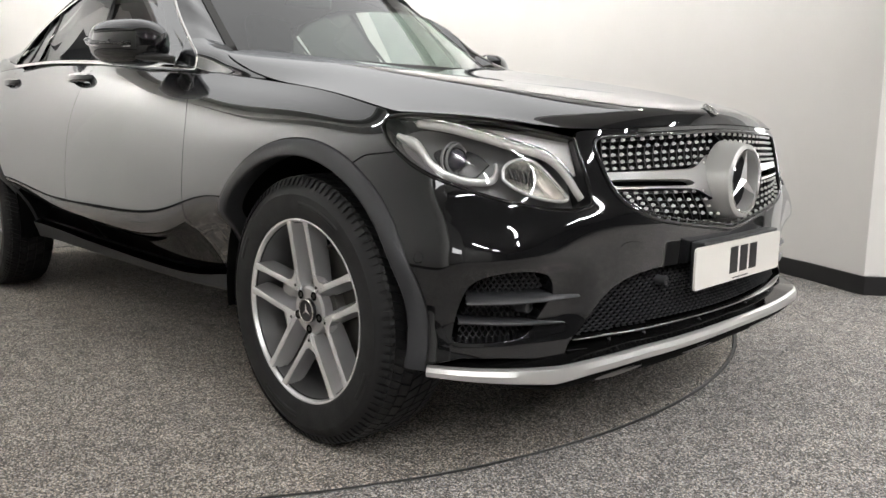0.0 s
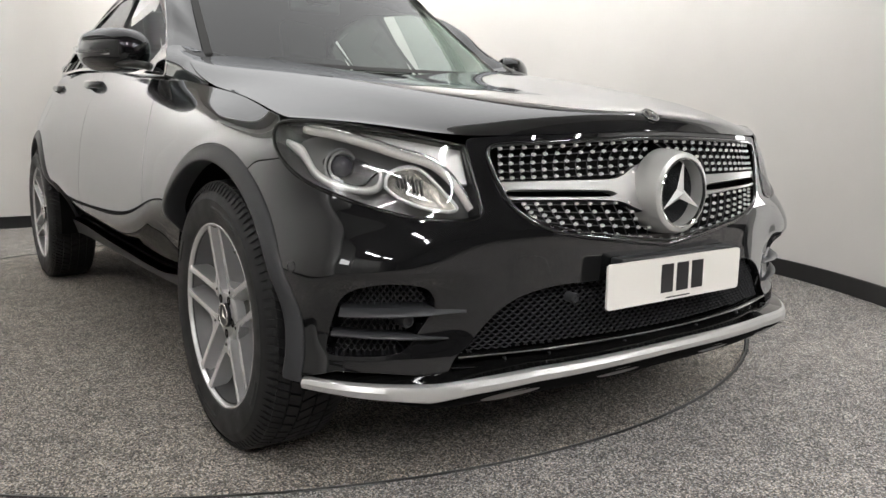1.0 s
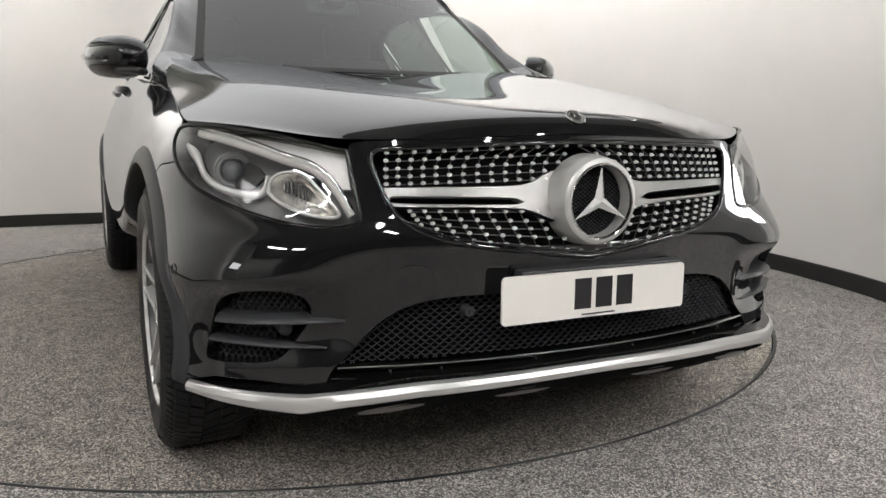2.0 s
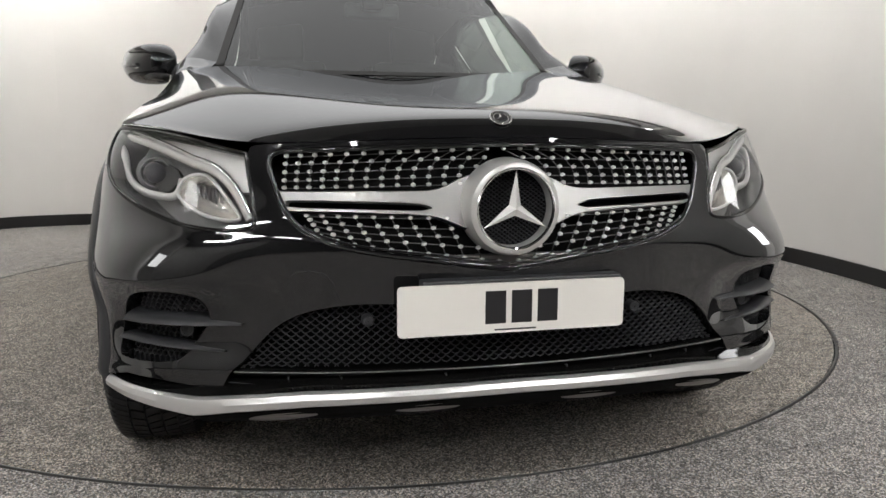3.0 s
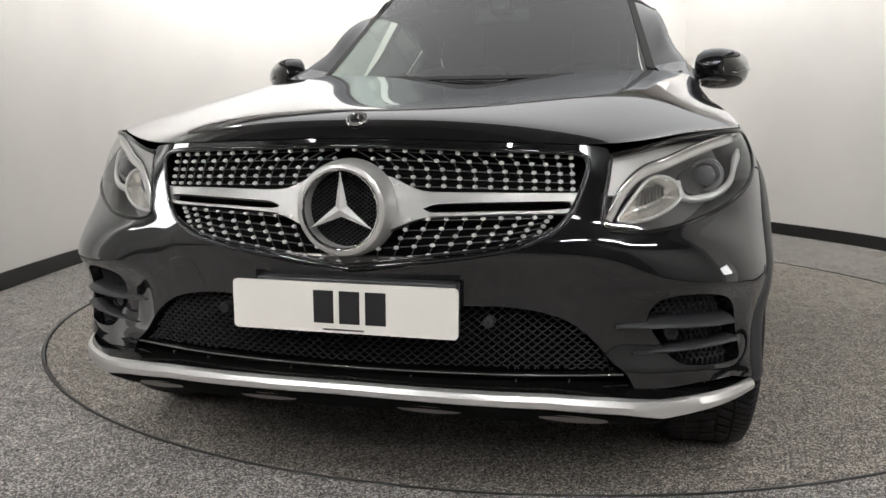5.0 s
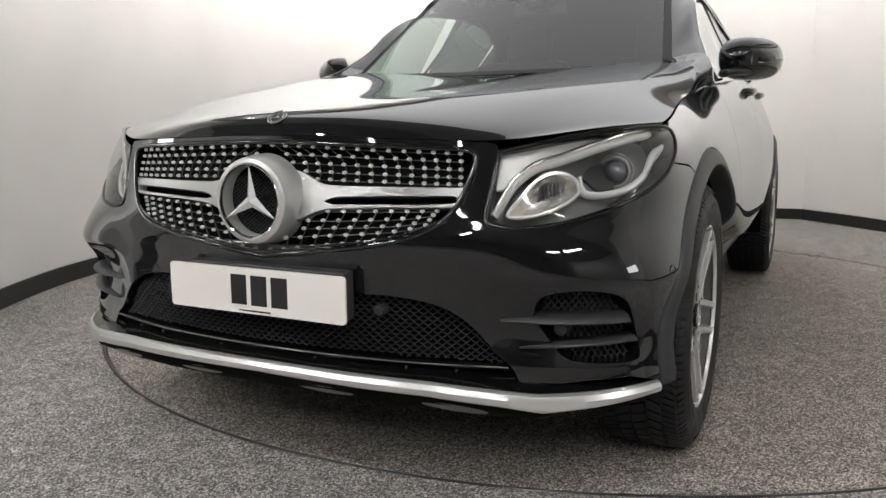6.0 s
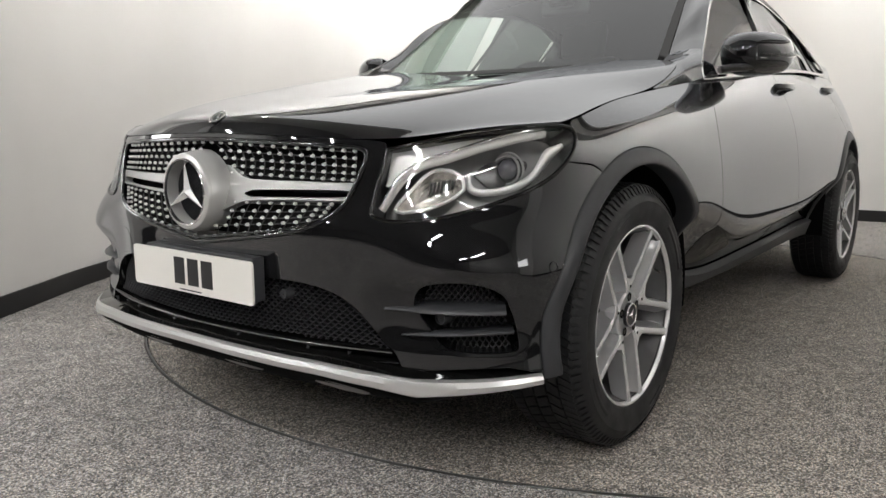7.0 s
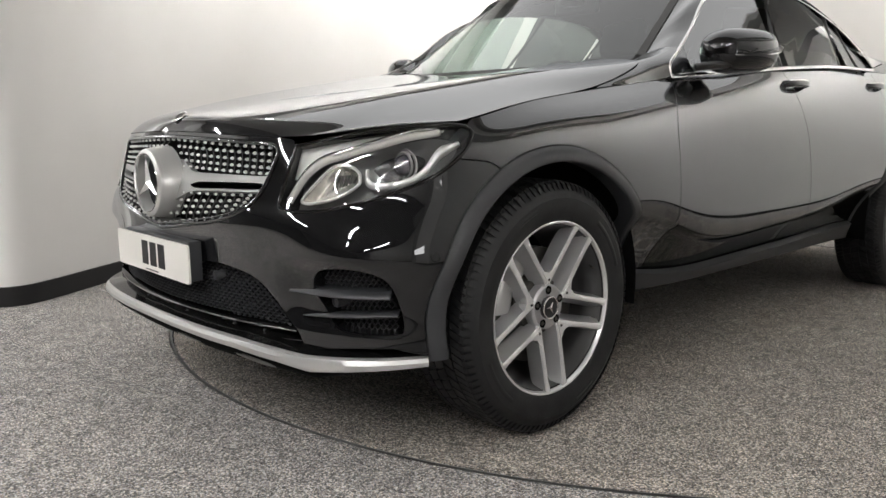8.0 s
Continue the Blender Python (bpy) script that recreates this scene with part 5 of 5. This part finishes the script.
# ---- number plate: marks as plain bars ----
plate = new("number_plate")
plate.parent = car
plate["label"] = "white number plate with three dark marks"
bm = bmesh.new()
box(bm, (-.26, .0, .449), (.26, .006, .560), .0)
bmesh.ops.bevel(bm, geom=[e for e in bm.edges if abs(e.verts[0].co.y - e.verts[1].co.y) > .004], offset=.010, segments=4, affect="EDGES", profile=.5)
part("plate_sheet", bm, M_PLATE, plate, "white plastic plate")
bm = bmesh.new()
box(bm, (-.205, .0065, .455), (.255, .045, .568), .004)
part("plate_holder", bm, M_TRIM, plate, "black plate holder")
for x in (-.053, .007, .067):
    bm = bmesh.new()
    box(bm, (x - .0235 + .010, -.0006, .470), (x + .0235 + .010, .001, .543))
    part("plate_mark", bm, M_INK, plate, "plain dark bar")
bm = bmesh.new()
box(bm, (-.045, -.0006, .4545), (.050, .001, .4580))
part("plate_line", bm, M_INK, plate)

# bonnet badge
c0, cn = lift(hood, np.array([0.0]), np.array([1.15]))
badge = new("bonnet_badge")
badge.parent = car
badge["label"] = "round chrome badge"
badge.location = c0[0] + (0, .006, .006)
badge.rotation_euler = (radians(36), 0, 0)
for r0, w in ((.024, .0022), (.0175, .0016)):
    sweep("badge_ring", [(r0 * math.cos(a), r0 * math.sin(a), .001) for a in np.linspace(0, 2 * math.pi, 40, endpoint=False)], w, M_CHROME, badge, sides=8, closed=True)
bm = bmesh.new()
bmesh.ops.create_cone(bm, cap_ends=True, segments=40, radius1=.024, radius2=.024, depth=.002)
part("badge_disc", bm, M_INK, badge)
bm = bmesh.new()
c = bm.verts.new((0, 0, .004))
t3 = [bm.verts.new((.017 * math.cos(a), .017 * math.sin(a), .002)) for a in (math.pi / 2, math.pi * 7 / 6, math.pi * 11 / 6)]
s3 = [bm.verts.new((.0036 * math.cos(a), .0036 * math.sin(a), .0018)) for a in (math.pi * 5 / 6, math.pi * 3 / 2, math.pi / 6)]
for k in range(3):
    bm.faces.new((c, t3[k], s3[k]))
    bm.faces.new((c, s3[k - 1], t3[k]))
part("badge_star", bm, M_CHROME, badge)

# ---- wheels ----
TYRE_R = .3665


def build_wheel():
    w = new("wheel")
    w["label"] = "silver five double-spoke alloy wheel with a black tyre"
    prof = [(-.098, .240), (-.110, .262), (-.1175, .292), (-.1165, .318), (-.108, .340), (-.094, .3545), (-.07, .3585), (.07, .3585), (.090, .3540), (.106, .338),
            (.1145, .326), (.1165, .318), (.1180, .3165), (.1183, .300), (.1175, .292), (.1165, .280), (.1135, .266), (.1120, .262), (.1115, .258), (.1065, .251), (.100, .246), (.096, .238)]
    lathe("tyre", prof, M_TYRE, w, "black rubber tyre", segments=128)
    # tread blocks
    v, f = [], []
    rows = ((-.092, -.060, 104, 0), (-.055, -.022, 62, .3), (-.017, .017, 62, .0), (.022, .055, 62, .6), (.060, .092, 104, .5))
    for x0, x1, count, lag in rows:
        for k in range(count):
            a0, a1 = (k + lag + .09) * 2 * math.pi / count, (k + lag + .91) * 2 * math.pi / count
            skew = .02 * (1 if x0 >= 0 else -1)
            i = len(v)
            for x, da in ((x0, -skew), (x1, skew)):
                drop = .0035 if abs(x) > .085 else 0
                for a in (a0 + da, a1 + da):
                    for r in (.354, TYRE_R - drop):
                        v.append((x, r * math.cos(a), r * math.sin(a)))
            f += [(i, i + 1, i + 3, i + 2), (i + 4, i + 6, i + 7, i + 5), (i, i + 4, i + 5, i + 1), (i + 2, i + 3, i + 7, i + 6), (i + 1, i + 5, i + 7, i + 3)]
    # shoulder lugs
    for sx in (-1, 1):
        for k in range(104):
            a0, a1 = (k + .2) * 2 * math.pi / 104, (k + .8) * 2 * math.pi / 104
            i = len(v)
            for a in (a0, a1):
                for x, r in ((.090, .3625), (.1005, .356), (.112, .337), (.100, .343)):
                    v.append((sx * x, r * math.cos(a), r * math.sin(a)))
            f += [(i, i + 1, i + 5, i + 4), (i + 1, i + 2, i + 6, i + 5), (i, i + 3, i + 2, i + 1), (i + 4, i + 5, i + 6, i + 7)]
    ob = put("tread", v, f, M_TYRE, w, None, "", smooth_faces=False)
    ob["kind"] = "stuff"
    # raised marks on the sidewall as plain bars
    for a0, span, r in ((50, 34, .293), (232, 30, .293), (140, 14, .300), (320, 16, .300)):
        g = []
        for a in np.radians(np.linspace(a0, a0 + span, 14)):
            g.append([(.1180 + d, rr * math.cos(a), rr * math.sin(a)) for rr, d in ((r - .007, -.001), (r - .006, .0012), (r + .006, .0012), (r + .007, -.001))])
        sheet("sidewall_mark", np.array(g), M_TYRE, w)
    lip = [(.094, .2425), (.103, .2500), (.1085, .2515), (.1095, .2495), (.1080, .2455), (.100, .2415), (.085, .238), (.070, .232), (.040, .222), (-.02, .214), (-.09, .220), (-.105, .243)]
    lathe("rim", lip[:6], M_FACE, w, "silver alloy rim", segments=96)
    lathe("rim_barrel", lip[5:], M_ALLOYDARK, w, segments=96)
    for k in range(5):
        base = math.radians(90 + 72 * k)
        for side in (-1, 1):
            rows = []
            radial, across = np.array((0, math.cos(base), math.sin(base))), np.array((0, -math.sin(base), math.cos(base))) * side
            ex = np.array((1.0, 0, 0))
            for r, off, hw, x, depth in ((.040, .040, .011, .0780, .030), (.062, .0415, .0105, .0830, .036), (.085, .0415, .0090, .0865, .042), (.12, .0405, .0082, .0905, .046), (.17, .0395, .0080, .0965, .048), (.21, .0390, .0084, .1010, .046), (.233, .0385, .0098, .1045, .036), (.2435, .0385, .0125, .1055, .02)):
                p = radial * r + across * off
                flank_in, flank_out = hw + .015, hw + .007
                rows.append([p + ex * (x - depth) - across * flank_in, p + ex * (x - .012) - across * (hw + .002), p + ex * (x - .001) - across * hw, p + ex * x - across * hw * .85, p + ex * x + across * hw * .85, p + ex * (x - .001) + across * hw, p + ex * (x - .012) + across * (hw + .001), p + ex * (x - depth) + across * flank_out])
            rows = np.array(rows)
            ob = sheet("spoke", rows if side > 0 else rows[:, ::-1], M_ALLOY, w)
            face = rows[1:, 2:6] + (.0012, 0, 0)
            sheet("spoke_face", face if side > 0 else face[:, ::-1], M_FACE, w)
            ob.data.set_sharp_from_angle(angle=radians(30))
    # webs that join neighbouring pairs at the hub, each with a black disc for a small drilled hole's shade
    for k in range(5):
        bis = math.radians(90 + 36 + 72 * k)
        b_dir, b_side = np.array((0, math.cos(bis), math.sin(bis))), np.array((0, -math.sin(bis), math.cos(bis)))
        c36, s36 = math.cos(math.radians(36)), math.sin(math.radians(36))

        def on_spoke(r, side, shift=.0):
            # a place on the centre line of the spoke on that side of the web
            return b_dir * (r * c36 + (.042 + shift) * s36) + b_side * side * (r * s36 - (.042 + shift) * c36)

        loop = [b_dir * .056, on_spoke(.070, -1), on_spoke(.090, -1), on_spoke(.112, -1), on_spoke(.108, -1, .004) * .985, b_dir * .103, on_spoke(.108, 1, .004) * .985, on_spoke(.112, 1), on_spoke(.090, 1), on_spoke(.070, 1)]
        lift_x = lambda p: np.array((np.interp(np.linalg.norm(p), (.05, .085, .12, .17), (.0835, .0880, .0912, .0965)) + .0008, 0, 0))
        top_loop = [p + lift_x(p) for p in loop]
        low_loop = [p * .97 + lift_x(p) - (.03, 0, 0) for p in loop]
        mid_pt = sum(loop) / len(loop)
        mid_pt = mid_pt + lift_x(mid_pt)
        m_ = len(loop)
        faces = [(i, (i + 1) % m_, 2 * m_) for i in range(m_)] + [(i, m_ + i, m_ + (i + 1) % m_, (i + 1) % m_) for i in range(m_)]
        put("spoke_web", np.array(top_loop + low_loop + [mid_pt]), faces, M_FACE, w, None, "", smooth_faces=False)
        hole = lathe("hole_shade_disc", [(.0905, .0042), (.0890, .0036), (.0885, .001)], M_LINER, w, segments=14)
        hole.location = tuple(b_dir * .082)
    lathe("hub", [(.05, .070), (.078, .066), (.0835, .060), (.0845, .052), (.083, .040), (.083, .034)], M_ALLOY, w, segments=64)
    lathe("hub_cap", [(.083, .034), (.091, .0335), (.0935, .031), (.0925, .026), (.0925, .001)], M_INK, w, "black hub cap with a bright star", segments=48)
    sweep("hub_cap_ring", [(.093, .031 * math.cos(a), .031 * math.sin(a)) for a in np.linspace(0, 2 * math.pi, 48, endpoint=False)], .0025, M_CHROME, w, sides=8, up=(1, 0, 0), closed=True)
    bm = bmesh.new()
    c = bm.verts.new((.0965, 0, 0))
    t3 = [bm.verts.new((.0935, .021 * math.cos(a), .021 * math.sin(a))) for a in (math.pi / 2, math.pi * 7 / 6, math.pi * 11 / 6)]
    s3 = [bm.verts.new((.0932, .0045 * math.cos(a), .0045 * math.sin(a))) for a in (math.pi * 5 / 6, math.pi * 3 / 2, math.pi / 6)]
    for k in range(3):
        bm.faces.new((c, t3[k], s3[k]))
        bm.faces.new((c, s3[k - 1], t3[k]))
    part("hub_star", bm, M_CHROME, w)
    for k in range(5):
        a = math.radians(90 + 36 + 72 * k)
        # black disc on the hub face paints the shade of a bolt recess
        hole = lathe("recess_shade_disc", [(.0866, .0128), (.0861, .0115), (.0854, .001)], M_LINER, w, segments=20)
        hole.location = (0, .051 * math.cos(a), .051 * math.sin(a))
        hole = lathe("wheel_bolt", [(.0854, .0065), (.0866, .0062), (.0868, .005), (.0868, .001)], M_STEEL, w, segments=6)
        hole.location = (0, .051 * math.cos(a), .051 * math.sin(a))
    lathe("brake_disc", [(.030, .165), (.030, .168), (.024, .170), (.010, .170), (.004, .165), (.004, .09), (.030, .09), (.030, .165)], M_STEEL, w, "worn steel brake disc", segments=64)
    lathe("brake_bell", [(.030, .095), (.052, .085), (.055, .07), (.055, .002)], M_STEEL, w, segments=48)
    g = []
    for a in np.radians(np.linspace(152, 212, 16)):
        g.append([(x, r * math.cos(a), r * math.sin(a)) for x, r in ((-.01, .115), (.045, .118), (.054, .135), (.054, .165), (.045, .185), (-.01, .19))])
    sheet("brake_caliper", np.array(g), M_CALIPER, w, "grey brake caliper")
    sweep("valve", [(.075, .222 * math.cos(1.0), .222 * math.sin(1.0)), (.095, .212 * math.cos(1.0), .212 * math.sin(1.0))], .004, M_STEEL, w, sides=8)
    return w


wheel = build_wheel()
wheel.parent = car
WX = .818
wheel.matrix_basis = pose(WX, HUB_F[0], TYRE_R, -32)
for x, y, rx, rz in ((WX, HUB_R[0], 20, 0), (-WX, HUB_F[0], 4, 180), (-WX, HUB_R[0], -25, 180)):
    ob = copy_thing(wheel, pose(x, y, TYRE_R, 0, 0, rz) @ pose(0, 0, 0, rx))
    ob.parent = car

# ---- underbody and cabin ----
# black filler box, added to stop light and views through the engine bay
bm = bmesh.new()
box(bm, (-.60, .34, .23), (.60, 1.40, .84), .03)
part("engine_bay_filler", bm, M_LINER, car)
bm = bmesh.new()
box(bm, (-.78, 1.26, .29), (.78, 3.16, .37), .02)
part("floor_pan", bm, M_LINER, car)
bm = bmesh.new()
box(bm, (-.60, 3.16, .22), (.60, 4.55, .75), .03)
part("rear_floor", bm, M_LINER, car)
bm = bmesh.new()
box(bm, (-.78, 1.34, .30), (.78, 1.40, .98), .01)
part("bulkhead", bm, M_LINER, car)
for s in (1, -1):
    bm = bmesh.new()
    box(bm, (s * .765 - .03, 1.58, .37), (s * .765 + .03, 3.35, 1.03), .012)
    part("door_card", bm, M_CABIN, car)
dash = [[(x, 1.42, 1.00), (x, 1.55, 1.045 + .01 * (1 - (x / .8) ** 2)), (x, 1.75, 1.06 + .012 * (1 - (x / .8) ** 2)), (x, 1.95, 1.055), (x, 2.10, 1.02), (x, 2.14, .9), (x, 2.05, .6)] for x in np.linspace(-.80, .80, 17)]
sheet("dashboard", loft(dash, 40, 33), M_CABIN, car, "dark grey dashboard")
hoodlet = [[(x, 1.95, 1.05), (x, 2.0, 1.05 + h), (x, 2.12, 1.05 + h * 1.05), (x, 2.16, 1.03)] for x, h in ((-.56, .0), (-.50, .05), (-.37, .07), (-.24, .05), (-.18, .0))]
sheet("instrument_hood", loft(hoodlet, 16, 20), M_CABIN, car)
tilt = Matrix.Translation((-.37, 2.30, 1.02)) @ Matrix.Rotation(radians(-25), 4, "X")
sweep("steering_wheel", [tuple(tilt @ Vector((.185 * math.cos(a), 0, .185 * math.sin(a)))) for a in np.linspace(0, 2 * math.pi, 48, endpoint=False)], .015, M_CABIN, car, "black leather steering wheel", sides=10, up=(0, 1, .3), closed=True)
bm = bmesh.new()
box(bm, (-.07, -.02, -.06), (.07, .03, .05), .02, tilt)
box(bm, (-.18, -.01, -.02), (.18, .01, .02), .006, tilt)
part("steering_boss", bm, M_CABIN, car)


def seat(x, y, wide, base_z, back_h, heads):
    bm = bmesh.new()
    box(bm, (x - wide, y - .5, base_z - .14), (x + wide, y, base_z), .05)
    part("seat_cushion", bm, M_CABIN, car, "", True)
    bm = bmesh.new()
    m = Matrix.Translation((x, y, base_z)) @ Matrix.Rotation(radians(-16), 4, "X")
    box(bm, (-wide, -.10, -.05), (wide, .06, back_h), .055, m)
    part("seat_back", bm, M_CABIN, car, "", True)
    for hx in heads:
        bm = bmesh.new()
        box(bm, (hx - .13, -.10, back_h - .012), (hx + .13, .02, back_h + .215), .045, m)
        part("headrest", bm, M_CABIN, car, "", True)
        for px in (-.05, .05):
            sweep("headrest_post", [tuple(m @ Vector((hx + px, -.03, back_h - .02))), tuple(m @ Vector((hx + px, -.03, back_h + .06)))], .006, M_CABIN, car, sides=8)


seat(-.37, 2.78, .25, .66, .60, (0,))
seat(.37, 2.78, .25, .66, .60, (0,))
seat(0, 3.62, .62, .66, .48, (-.33, .33))
bm = bmesh.new()
box(bm, (-.125, 2.02, 1.365), (.125, 2.05, 1.44), .016)
part("rear_view_mirror", bm, M_RUBBER, car, "black rear-view mirror")
bm = bmesh.new()
box(bm, (-.05, 1.95, 1.40), (.05, 2.06, 1.50), .02)
part("mirror_stem", bm, M_RUBBER, car)
g = np.array([[(x, y, z - .03 - .07 * (x / .6) ** 2) for y, z in ((2.12, 1.50), (2.5, 1.545), (3.2, 1.455), (3.7, 1.32), (4.2, 1.18), (4.5, 1.0))] for x in np.linspace(-.54, .54, 9)])
sheet("headlining", g, M_CABINPALE, car)
g = np.array([[(x, y, z) for x, z in ((-.66, .6), (-.60, 1.06), (0, 1.08), (.60, 1.06), (.66, .6))] for y in (3.75, 4.40)])
sheet("parcel_shelf", g, M_CABIN, car)
